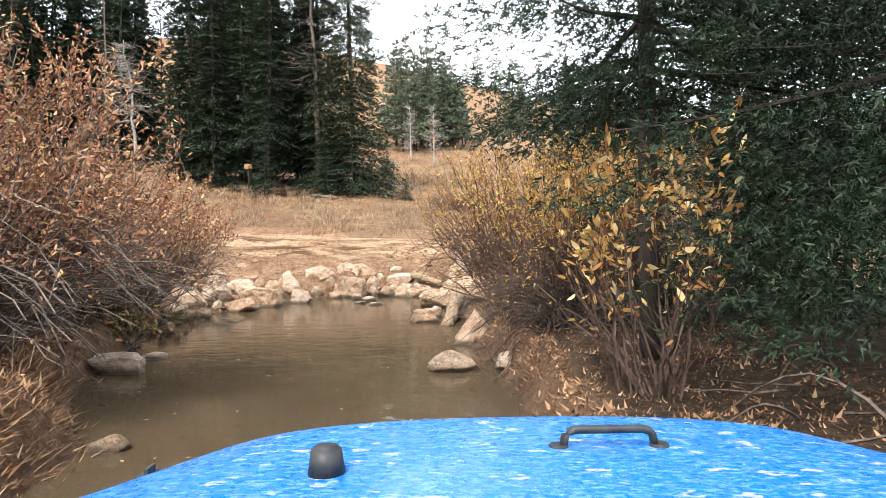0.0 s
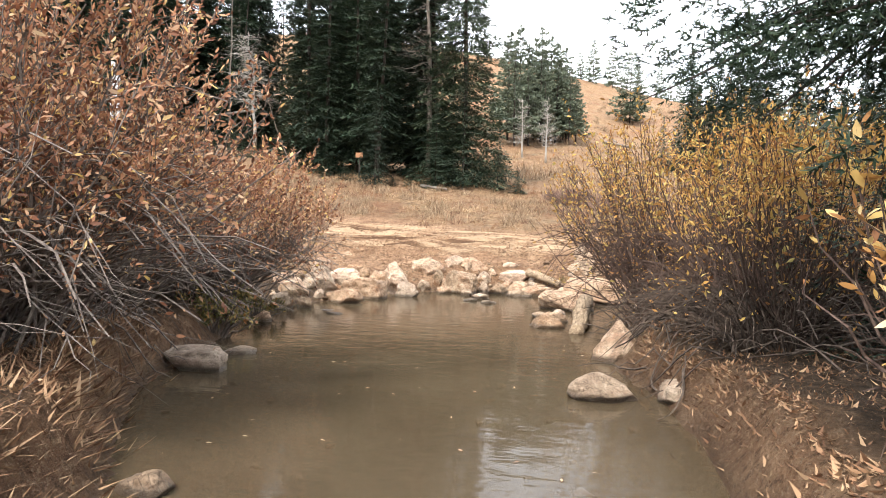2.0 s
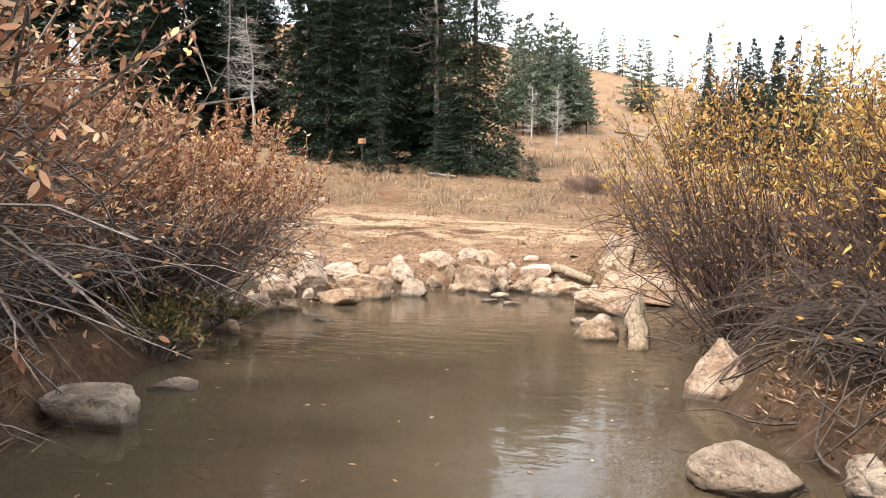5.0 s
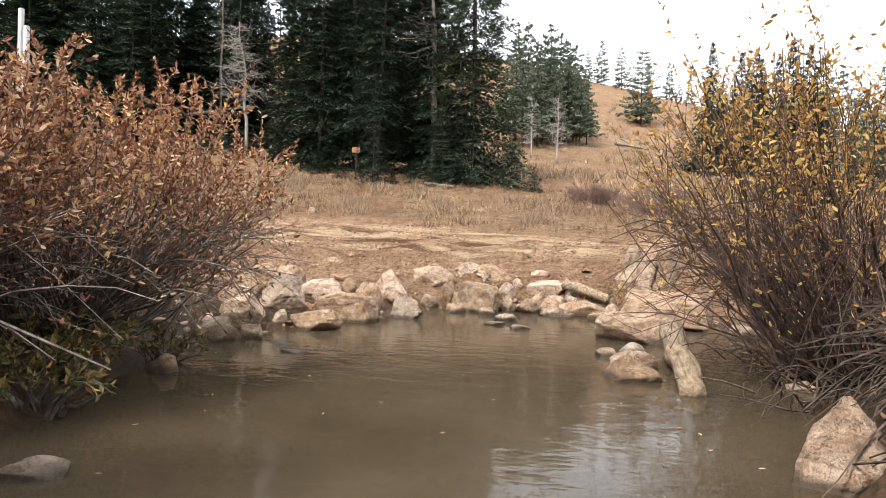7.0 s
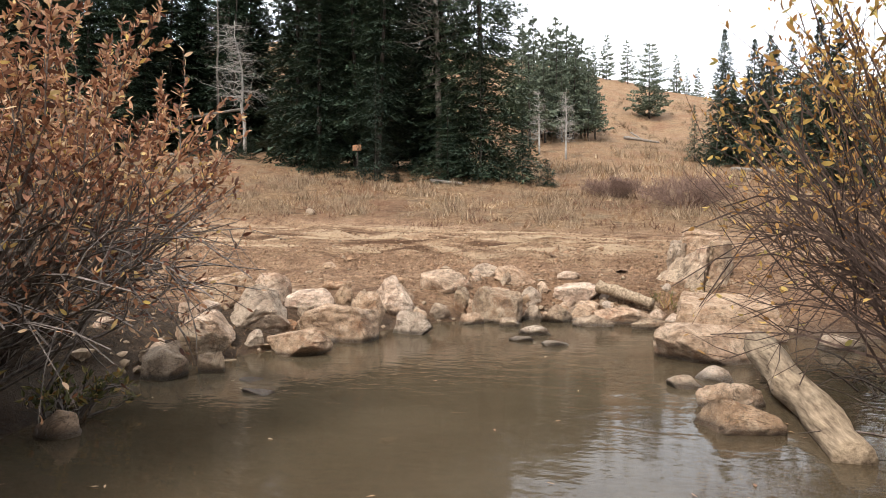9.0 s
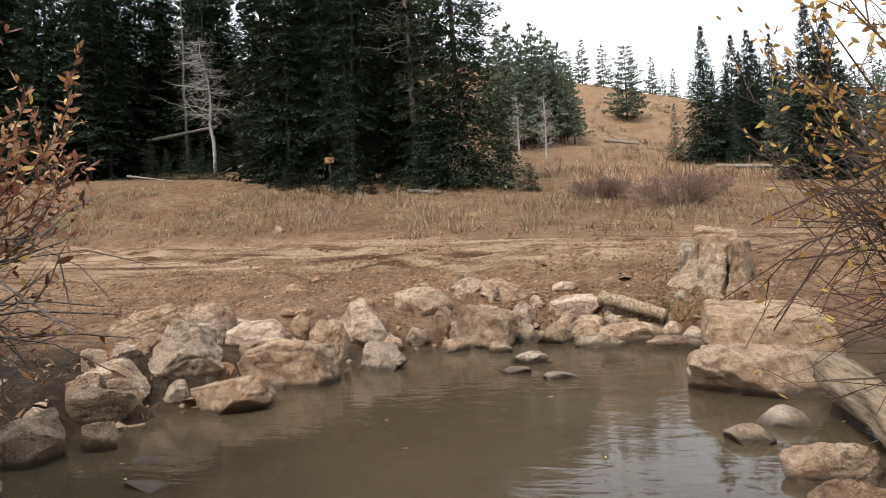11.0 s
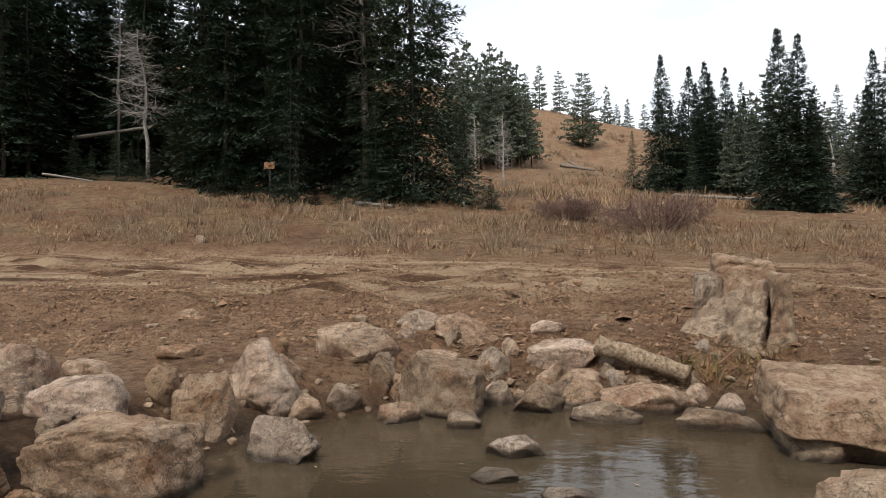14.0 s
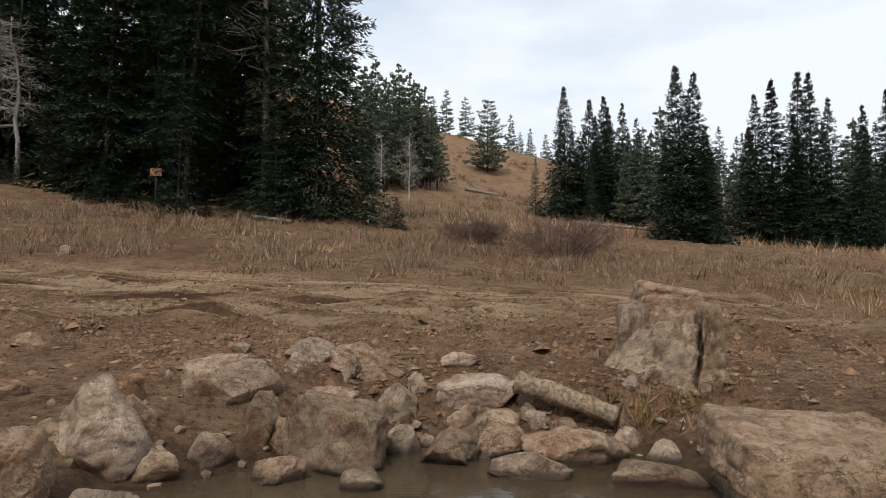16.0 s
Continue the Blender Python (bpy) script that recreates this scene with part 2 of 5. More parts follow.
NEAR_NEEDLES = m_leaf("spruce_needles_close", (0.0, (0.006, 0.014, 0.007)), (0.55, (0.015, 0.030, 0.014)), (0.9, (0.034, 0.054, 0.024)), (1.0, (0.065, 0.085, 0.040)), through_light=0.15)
# pale pine green with the haze of distance mixed into the colour
HAZED_PINE_NEEDLES = m_leaf("hazed_pine_needles", (0.0, (0.066, 0.084, 0.056)), (0.5, (0.125, 0.148, 0.098)), (1.0, (0.200, 0.218, 0.145)), through_light=0.2)
RUST_LEAF = m_leaf("rust_willow_leaves", (0.0, (0.080, 0.032, 0.020)), (0.35, (0.300, 0.125, 0.066)), (0.70, (0.510, 0.265, 0.140)), (0.90, (0.66, 0.45, 0.28)), (1.0, (0.72, 0.48, 0.13)), through_light=0.35)
GOLD_LEAF = m_leaf("gold_willow_leaves", (0.0, (0.250, 0.105, 0.036)), (0.5, (0.470, 0.255, 0.070)), (0.85, (0.600, 0.400, 0.110)), (1.0, (0.42, 0.36, 0.12)), through_light=0.3)
YELLOW_LEAF = m_leaf("yellow_broad_leaves", (0.0, (0.200, 0.085, 0.035)), (0.40, (0.420, 0.215, 0.065)), (0.75, (0.600, 0.400, 0.130)), (1.0, (0.700, 0.570, 0.320)), through_light=0.3)
GREEN_LEAF = m_leaf("low_green_herbs", (0.0, (0.055, 0.055, 0.018)), (0.5, (0.135, 0.125, 0.042)), (0.8, (0.36, 0.27, 0.09)), (1.0, (0.40, 0.16, 0.05)), through_light=0.25)
STRAW = m_leaf("dry_grass_blades", (0.0, (0.150, 0.078, 0.041)), (0.45, (0.365, 0.225, 0.120)), (0.85, (0.560, 0.395, 0.235)), (1.0, (0.68, 0.54, 0.36)), through_light=0.2, rough=0.8, patch=(0.230, 0.115, 0.066))
RED_SCRUB = m_leaf("reddish_weeds", (0.0, (0.085, 0.040, 0.026)), (0.6, (0.200, 0.105, 0.062)), (1.0, (0.330, 0.210, 0.125)), through_light=0.15, rough=0.8)
SAGE = m_leaf("sage_twigs", (0.0, (0.140, 0.088, 0.054)), (0.6, (0.310, 0.212, 0.130)), (1.0, (0.470, 0.345, 0.222)), through_light=0.15, rough=0.8)
RED_TWIG = m_leaf("bare_red_twigs", (0.0, (0.120, 0.070, 0.052)), (1.0, (0.280, 0.180, 0.135)), through_light=0.1, rough=0.8)
WILLOW_BARK = m_bark("willow_bark", (0.055, 0.041, 0.034), (0.265, 0.216, 0.182), 30)
GOLD_BARK = m_bark("golden_willow_bark", (0.030, 0.019, 0.016), (0.140, 0.092, 0.070), 30)
SPRUCE_BARK = m_bark("spruce_bark", (0.022, 0.017, 0.014), (0.085, 0.066, 0.054), 14)
DEAD_WOOD = m_bark("bleached_dead_wood", (0.22, 0.195, 0.165), (0.50, 0.46, 0.41), 22)
LOG_WOOD = m_bark("weathered_log", (0.085, 0.055, 0.034), (0.420, 0.310, 0.205), 22, (1.3, 0.16, 1.3))
GREY_LOG = m_bark("grey_fallen_log", (0.120, 0.098, 0.078), (0.330, 0.285, 0.240), 8, (0.3, 1, 1.5))
DEAD_TWIG = m_bark("grey_dead_twigs", (0.094, 0.076, 0.061), (0.216, 0.180, 0.151), 20)
ROOT_WOOD = m_bark("grey_root_wood", (0.024, 0.017, 0.013), (0.150, 0.112, 0.088), 26)
WHITE_WOOD = m_bark("white_peeled_wood", (0.432, 0.410, 0.389), (0.605, 0.590, 0.569), 8)
LITTER = m_leaf("brown_leaf_litter", (0.0, (0.100, 0.048, 0.026)), (0.5, (0.280, 0.150, 0.080)), (1.0, (0.480, 0.320, 0.190)), through_light=0.15, rough=0.8)
CLOD = m_bark("dirt_clods", (0.105, 0.055, 0.030), (0.330, 0.200, 0.118), 9)
PEBBLE = m_bark("small_stones", (0.150, 0.100, 0.064), (0.380, 0.275, 0.182), 14)
RUBBER = m_plain("black_rubber", (0.012, 0.012, 0.013), 0.55, 0.4)
RIM_METAL = m_plain("dull_alloy", (0.35, 0.35, 0.36), 0.35, 0.5, 0.9)
DARK_TRIM = m_plain("dark_grille", (0.02, 0.02, 0.022), 0.5, 0.4)


def m_paint():
    """Wet blue car paint with beads of rain and specks of mud."""
    k = Mat("wet_blue_paint", 0.28, 0.5)
    k.b.inputs["Coat Weight"].default_value = 0.5
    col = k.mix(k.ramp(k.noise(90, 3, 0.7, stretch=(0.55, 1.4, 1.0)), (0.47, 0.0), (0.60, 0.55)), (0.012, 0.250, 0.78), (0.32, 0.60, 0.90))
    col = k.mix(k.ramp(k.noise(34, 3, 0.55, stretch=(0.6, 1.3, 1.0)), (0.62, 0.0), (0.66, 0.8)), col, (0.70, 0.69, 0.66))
    return k.done(col, k.ramp(k.noise(70, 3), (0.4, 0.22), (0.65, 0.5)), k.bump(k.noise(120, 2, 0.5), 0.35, 0.003))


BLUE_PAINT = m_paint()
SIGN_PAINT = m_plain("orange_sign_paint", (0.27, 0.12, 0.05), 0.6)

# ---- the lie of the land ----
SHORE = ((-1.2, 2.6), (-1.5, 4.3), (-2.2, 5.2), (-2.9, 6.2), (-3.2, 7.2), (-4.1, 9.6), (-4.7, 11.4), (-4.75, 12.2), (-4.5, 13.2),
         (-4.0, 14.6), (-3.6, 16.1), (-2.6, 17.2), (-1.6, 17.5), (0.0, 17.1), (0.7, 16.2), (2.6, 15.9), (9.0, 16.2), (9.0, 13.0),
         (3.2, 12.6), (1.9, 12.2), (1.1, 11.2), (0.75, 9.6), (0.8, 8.5), (1.15, 7.4), (1.35, 6.2), (1.45, 4.4), (1.5, 2.6), (0.2, 1.8))
RISE_Y = (-2500, -30, 0, 8, 12, 16.2, 18.2, 20.5, 25, 28, 34.5, 37, 45, 69, 110, 150, 200, 400, 3000)
RISE_Z = (6, 2.0, 0.55, 0.4, 0.42, 0.26, 0.60, 1.0, 1.45, 2.2, 3.85, 4.4, 5.5, 9.1, 20, 38, 46, 52, 60)
LEAN_Y = (-2500, 18, 25, 34, 69, 110, 150, 3000)
LEAN_K = (0, 0, 0.03, 0.075, 0.10, 0.18, 0.28, 0.28)


def lattice(x, y, seed=0):
    """Smooth value noise, 0 to 1."""
    xi, yi = np.floor(x), np.floor(y)
    fx, fy = x - xi, y - yi
    fx, fy = fx * fx * (3 - 2 * fx), fy * fy * (3 - 2 * fy)

    def h(a, b):
        v = np.sin(a * 127.1 + b * 311.7 + seed * 74.7) * 43758.5453
        return v - np.floor(v)

    top = h(xi, yi) * (1 - fx) + h(xi + 1, yi) * fx
    low = h(xi, yi + 1) * (1 - fx) + h(xi + 1, yi + 1) * fx
    return top * (1 - fy) + low * fy


def shore_gap(x, y):
    """Metres outside the shoreline; minus inside the pond."""
    best, inside = np.full(np.shape(x), 1e9), np.zeros(np.shape(x), bool)
    for (ax, ay), (bx, by) in zip(SHORE, SHORE[1:] + SHORE[:1]):
        dx, dy = bx - ax, by - ay
        k = np.clip(((x - ax) * dx + (y - ay) * dy) / (dx * dx + dy * dy), 0, 1)
        best = np.minimum(best, np.hypot(x - ax - k * dx, y - ay - k * dy))
        cross = (ay > y) != (by > y)
        inside ^= cross & (x < ax + (y - ay) * dx / (dy if dy else 1e-9))
    return np.where(inside, -best, best)


def ramp(v, a, b):
    k = np.clip((v - a) / (b - a), 0, 1)
    return k * k * (3 - 2 * k)


def ruts(x, y):
    """Wheel tracks: along the road, and turning off it down to the ford. Their height, and how worn the ground is."""
    z, worn = np.zeros(np.shape(x)), np.zeros(np.shape(x))
    for y0, a, b, depth, wide in ((21.4, -0.10, 0.0, 0.10, 0.24), (23.0, -0.10, 0.0, 0.12, 0.24), (22.2, -0.07, 0.001, 0.07, 0.17), (23.9, -0.07, 0.001, 0.09, 0.22), (25.1, -0.06, 0.001, 0.07, 0.22),
                                  (19.8, -0.24, 0.012, 0.10, 0.20), (21.2, -0.36, 0.016, 0.09, 0.20), (20.2, 0.30, 0.02, 0.10, 0.20), (21.8, 0.42, 0.02, 0.09, 0.20)):
        d = y - (y0 + a * (x + 2) + b * (x + 2) ** 2 + 0.25 * (lattice(x * 0.35, x * 0 + y0, 5) - 0.5))
        z += 1.05 * depth * (-np.exp(-(d / wide) ** 2) + 0.6 * np.exp(-((np.abs(d) - 1.9 * wide) / (0.7 * wide)) ** 2))
        worn = np.maximum(worn, np.exp(-((d - 0.4 * wide) / (0.8 * wide)) ** 2))
    fade = ramp(y, 18.3, 20.0) * (1 - ramp(y, 26.0, 27.5))
    band = ramp(y, 20.6, 21.6) * (1 - ramp(y, 25.6, 26.6))
    run = y + 0.07 * (x + 2)
    rib = 0.08 * (lattice(x * 0.16, run * 2.6, 51) - 0.5) + 0.09 * (lattice(x * 0.22, run * 5.2, 52) - 0.5)
    return z * fade * (0.5 + lattice(x * 0.8, y * 0.8, 9)) + rib * band, worn * fade


def ground_z(x, y):
    x, y = np.asarray(x, float), np.asarray(y, float)
    z = np.interp(y, RISE_Y, RISE_Z) - np.interp(y, LEAN_Y, LEAN_K) * 60 * np.tanh((x + 5) / 60)
    z = z + (0.16 * (lattice(x * 0.7, y * 0.7, 1) - 0.5) + 0.07 * (lattice(x * 2.3, y * 2.3, 2) - 0.5)) * (0.35 + 0.65 * ramp(np.abs(y - 22), 4, 8))
    z = z + 0.035 * (lattice(x * 5.5, y * 5.5, 3) - 0.5) + ruts(x, y)[0]
    z = z + 2.4 * (lattice(x * 0.06, y * 0.06, 4) - 0.5) * ramp(y, 45, 80)
    gap = shore_gap(x, y)
    bank = ramp(gap / (0.42 + 0.68 * ramp(y, 8.0, 11.0)), 0.0, 1.0)
    bed = -0.05 - 0.42 * ramp(-gap, 0, 1.6) + 0.06 * (lattice(x * 1.8, y * 1.8, 6) - 0.5)
    return np.where(gap > 0, z * bank - 0.05 * (1 - bank), bed)


# ---- helpers of the scene ----
def mesh_object(name, verts, faces, material, parent=None, label="", smooth=False):
    me = bpy.data.meshes.new(name)
    me.from_pydata([tuple(v) for v in verts] if not isinstance(verts, np.ndarray) else verts.tolist(), [], faces if isinstance(faces, list) else faces.tolist())
    me.materials.append(material)
    if smooth:
        me.polygons.foreach_set("use_smooth", [True] * len(me.polygons))
    ob = new(name, me)
    ob.parent = parent
    if label:
        ob["label"] = label
    return ob


def part(name, bm, material, parent=None, label="", smooth=False):
    me = bpy.data.meshes.new(name)
    bm.to_mesh(me)
    bm.free()
    me.materials.append(material)
    if smooth:
        me.polygons.foreach_set("use_smooth", [True] * len(me.polygons))
    ob = new(name, me)
    ob.parent = parent
    if label:
        ob["label"] = label
    return ob


def at_ground(x, y, sink=0.0):
    return float(ground_z(x, y)) - sink


def unit(v):
    return v / np.maximum(np.linalg.norm(v, axis=-1, keepdims=True), 1e-9)


def sprays(base, way, size, width, rng, fold=0.25, level=0.0):
    """Many pointed leaf shapes, one quad each: verts and faces."""
    n = len(base)
    way = unit(way)
    side = unit(np.cross(way, unit(unit(rng.normal(size=(n, 3))) * (1 - level) + np.array([0, 0, level]))))
    lift = np.cross(side, way)
    size, width = np.broadcast_to(size, n)[:, None], np.broadcast_to(width, n)[:, None]
    mid = base + way * size * 0.45
    v = np.stack([base, mid + side * width + lift * width * fold, base + way * size, mid - side * width + lift * width * fold], 1).reshape(-1, 3)
    return v, np.arange(4 * n).reshape(-1, 4)


def broad_leaves(base, way, size, width, rng):
    """Pointed oval leaves, slightly cupped and curled, four triangles each: verts and faces."""
    n = len(base)
    way = unit(way)
    side = unit(np.cross(way, unit(rng.normal(size=(n, 3)))))
    lift = np.cross(side, way)
    size, width = np.broadcast_to(size, n)[:, None], np.broadcast_to(width, n)[:, None]
    curl = rng.uniform(-0.5, 0.6, n)[:, None] * size
    low, high = base + way * size * 0.28 + lift * curl * 0.15, base + way * size * 0.66 + lift * curl * 0.5
    cup = lift * width * 0.35
    v = np.stack([base, low + side * width * 0.85 + cup, high + side * width * 0.8 + cup, base + way * size + lift * curl,
                  high - side * width * 0.8 + cup, low - side * width * 0.85 + cup], 1).reshape(-1, 3)
    k = (np.arange(n) * 6)[:, None]
    return v, np.concatenate([k + [0, 1, 5], k + [1, 2, 5], k + [2, 4, 5], k + [2, 3, 4]])


def darts(base, way, size, width, rng, level):
    """Many narrow pointed needle sprays, one triangle each."""
    n = len(base)
    way = unit(way)
    side = unit(np.cross(way, unit(unit(rng.normal(size=(n, 3))) * (1 - level) + np.array([0, 0, level])))) * width[:, None]
    root = base + way * (0.25 * size)[:, None]
    v = np.stack([root - side, base + way * size[:, None], root + side], 1).reshape(-1, 3)
    return v, np.arange(3 * n).reshape(-1, 3)


def tubes(paths, sides=4):
    """Tapered stems, each along a path of (points, radii), as one set of verts and faces."""
    vs, fs, at = [], [], 0
    ring = np.arange(sides) * 2 * np.pi / sides
    for pts, rad in paths:
        pts = np.asarray(pts, float)
        way = unit(np.gradient(pts, axis=0))
        ref = np.where(np.abs(way[:, 2:3]) > 0.9, [[1.0, 0, 0]], [[0, 0, 1.0]])
        a = unit(np.cross(way, ref))
        b = np.cross(way, a)
        v = pts[:, None] + np.asarray(rad, float)[:, None, None] * (np.cos(ring)[None, :, None] * a[:, None] + np.sin(ring)[None, :, None] * b[:, None])
        n = len(pts)
        vs.append(v.reshape(-1, 3))
        for i in range(n - 1):
            for j in range(sides):
                fs.append((at + i * sides + j, at + i * sides + (j + 1) % sides, at + (i + 1) * sides + (j + 1) % sides, at + (i + 1) * sides + j))
        fs.append(tuple(at + (n - 1) * sides + j for j in range(sides)))
        fs.append(tuple(at + j for j in reversed(range(sides))))
        at += n * sides
    return np.concatenate(vs), fs


def empty(name, x, y, z):
    ob = new(name)
    ob.empty_display_size = 0.2
    ob.location = (x, y, z)
    return ob


# ---- the ground, one sheet to the horizon ----
def spaced(lo, hi, step, reach, grow=1.16, mid_reach=(-60, 90), cap=2.2):
    """Grid lines: even between lo and hi, then ever wider out to reach, but no wider than cap within mid_reach."""
    mid = list(np.arange(lo, hi + step / 2, step))
    d, k = step, mid[-1]
    while k < reach:
        d = d * grow if k > mid_reach[1] else min(d * grow, cap)
        k += d
        mid.append(k)
    d, k = step, lo
    while k > -reach:
        d = d * grow if k < mid_reach[0] else min(d * grow, cap)
        k -= d
        mid.insert(0, k)
    return np.array(mid)


def build_ground():
    gx, gy = spaced(-13, 8, 0.14, 2400, 1.14, (-50, 60)), spaced(2.0, 27.5, 0.085, 2400, 1.12, (0, 170))
    x, y = np.meshgrid(gx, gy)
    z = ground_z(x, y)
    w, h = len(gx), len(gy)
    i = (np.arange(h - 1)[:, None] * w + np.arange(w - 1)[None]).ravel()
    ob = mesh_object("ground", np.stack([x, y, z], -1).reshape(-1, 3), np.stack([i, i + 1, i + 1 + w, i + w], 1), GROUND, smooth=True)
    gap = shore_gap(x, y)
    edge = 26.3 - 0.03 * x + 1.6 * (lattice(x * 0.5, y * 0.5, 21) - 0.5)
    grass = ramp(y, 0, 1) * ramp(y - edge, -0.5, 0.8)
    right = ramp(x - 0.35 * (y - 17) + 1.2 * (lattice(x * 0.8, y * 0.8, 22) - 0.5), 1.6, 4.0) * ramp(y, 16, 18) * 0.75
    grass = np.maximum(grass, right)
    litter = ramp(gap, 0.1, 0.6) * (1 - ramp(y, 13.5, 16.0)) + 0.0 * x
    road = ramp(y, 19.5, 21.0) * (1 - ramp(y, 25.5, 26.5))
    for key, v in (("track", ruts(x, y)[1]), ("grass", grass), ("litter", np.clip(litter, 0, 1)), ("road", road), ("across", 0.06 * x), ("along", y + 0.07 * (x + 2) + 0.35 * (lattice(x * 0.3, y * 0.15, 61) - 0.5))):
        ob.data.attributes.new(key, "FLOAT", "POINT").data.foreach_set("value", v.ravel().astype(np.float32))
    return tagged(ob, "brown dirt bank with tracks rising to dry grassy hillside", "ground", kind="structure")


build_ground()

bm = bmesh.new()
wx, wy = np.linspace(-6, 10, 3), np.linspace(0.5, 19, 3)
vv = [[bm.verts.new((a, b, 0.0)) for a in wx] for b in wy]
for r in range(2):
    for c in range(2):
        bm.faces.new((vv[r][c], vv[r][c + 1], vv[r + 1][c + 1], vv[r + 1][c]))
tagged(part("water", bm, WATER), "shallow muddy brown pond water, nearly still", "water", kind="structure")


# ---- rocks ----
def rock_mesh(seed, w, d, h, angular=0.5, flat=0.0, level=3, boxy=0.0, peak=0.0, lean=0.0):
    """A weathered stone: a ball cut by random planes, ledged and roughened, w by d by h metres, its base at z = 0."""
    rng = np.random.default_rng(seed)
    bm = bmesh.new()
    bmesh.ops.create_icosphere(bm, subdivisions=level + 2 if max(w, h) > 0.45 else level + (1 if max(w, h) > 0.25 else 0), radius=1)
    v = np.array([p.co[:] for p in bm.verts])
    if boxy:
        v = v / (np.abs(v) ** (2 / (1 - boxy))).sum(1, keepdims=True) ** ((1 - boxy) / 2)
    for k in range(int(9 + 10 * angular)):
        n = unit(rng.normal(size=3))
        c = rng.uniform(0.5, 0.82) if k > 1 else 0.62
        over = v @ n - c - 0.45 * boxy
        v = v - np.where(over > 0, over * (0.92 + 0.08 * angular), 0)[:, None] * n
    if flat:
        v[:, 2] = np.where(v[:, 2] > 0.45, 0.45 + (v[:, 2] - 0.45) * (1 - flat), v[:, 2])
    up = np.clip((v[:, 2] + 0.5) / 1.4, 0, 1)
    v[:, :2] *= (1 - peak * up)[:, None]
    v[:, 0] += lean * up
    off = rng.uniform(-50, 50, 3)
    tip = unit(np.array([rng.normal() * 0.25, rng.normal() * 0.25, 1.0]))
    rough = np.array([noise.fractal(Vector(p * 1.5 + off), 0.8, 2.1, 6) for p in v])
    fine = np.array([noise.fractal(Vector(p * 6.0 + off), 0.9, 2.2, 4) for p in v])
    crack = np.array([1 - abs(noise.noise(Vector((p + off) * (0.8, 0.8, 1.5)))) * 15 for p in v])
    ledge = ((v @ tip) * (3.2 + rng.uniform(0, 1.5)) + 0.5 * rough) % 1.0
    ledge = np.clip((ledge - 0.82) / 0.18, 0, 1)
    v = v * (1 + 0.075 * rough + 0.030 * fine - 0.06 * np.clip(crack, 0, 1) - 0.055 * ledge * (0.4 + angular))[:, None]
    lo, hi = v.min(0), v.max(0)
    v = (v - (lo + hi) / 2) / (hi - lo) * (w, d, h)
    v[:, 2] += h / 2
    for p, q in zip(bm.verts, v):
        p.co = q
    return bm


rock_count = [0]


def stone(x, y, w, h, d=None, turn=0.0, name="rock", label="pale tan weathered rock on the pond's edge", angular=0.5, flat=0.0, mat=None, z=None, tilt=0.0, sunk=0.5, group="rocks along the shore", boxy=0.0, peak=0.0, lean=0.0, roll=0.0):
    """A stone whose front foot stands at x, y, w wide and h high above the ground."""
    rock_count[0] += 1
    seed = 100 + rock_count[0]
    d = d or w * 0.8
    up = h * sunk
    ob = part(name, rock_mesh(seed, w, d, h + up, angular, flat, boxy=boxy, peak=peak, lean=lean), mat or (TAN_ROCK if seed % 3 else GREY_ROCK), smooth=True)
    base = max(at_ground(x, y), -0.03) if z is None else z
    ob.matrix_world = pose(x, y + d * 0.40, base - up, tilt, roll, turn)
    return tagged(ob, label, "rock", group)


def hewn(owner, name, low, top, seed, label, mat, rough=0.05, soft=3):
    """A block of stone from four low and four top corners (front left, front right, back right, back left), worn and roughened."""
    bm = bmesh.new()
    q = [bm.verts.new(c) for c in (*low, *top)]
    for f in ((3, 2, 1, 0), (4, 5, 6, 7), (0, 1, 5, 4), (1, 2, 6, 5), (2, 3, 7, 6), (3, 0, 4, 7)):
        bm.faces.new([q[i] for i in f])
    bmesh.ops.subdivide_edges(bm, edges=bm.edges[:], cuts=23, use_grid_fill=True)
    for _ in range(soft):
        bmesh.ops.smooth_vert(bm, verts=bm.verts[:], factor=0.5, use_axis_x=True, use_axis_y=True, use_axis_z=True)
    bm.normal_update()
    off = Vector((seed * 3.7, seed * 1.9, seed * 5.3))
    for p in bm.verts:
        a = noise.fractal(p.co * 2.4 + off, 0.72, 2.1, 7)
        c = max(0.0, 1 - abs(noise.noise(p.co * 2.9 + off)) * 12)
        p.co += p.normal * (rough * a - 0.028 * c)
    return part(name, bm, mat, owner, label, smooth=True)


STACK = "pale tan rock stacked on the far bank"
SHOREROCK = "tan rock at the water's edge"
# far bank, from the left
stone(-7.97, 16.87, 1.10, 0.26, 0.7, 4, flat=0.6, label="flat tan slab of rock on dirt bank", angular=0.8)
stone(-6.41, 16.23, 0.34, 0.20, label=STACK)
stone(-6.25, 16.58, 0.50, 0.14, 0.3, label="flat tan slab of rock on dirt bank", flat=0.5)
stone(-5.54, 17.07, 0.46, 0.15, 0.35, label="flat pale rock on dirt", flat=0.5)
stone(-5.62, 14.93, 0.56, 0.46, 0.5, 10, label="pale knobbly rock crowning the rock pile", angular=0.9, mat=TAN_ROCK)
stone(-6.30, 15.30, 0.80, 0.36, 0.5, -10, label="flat tan slab lying on the rock pile", angular=0.8, flat=0.5)
stone(-5.62, 13.95, 0.92, 0.42, 0.6, 22, label="long tan slab leaning on other rocks", angular=0.9, flat=0.3, roll=-16)
stone(-4.96, 13.66, 0.70, 0.54, 0.6, 8, label="steep pointed grey tan rock on the bank", angular=0.8, mat=GREY_ROCK, peak=0.5, lean=0.12)
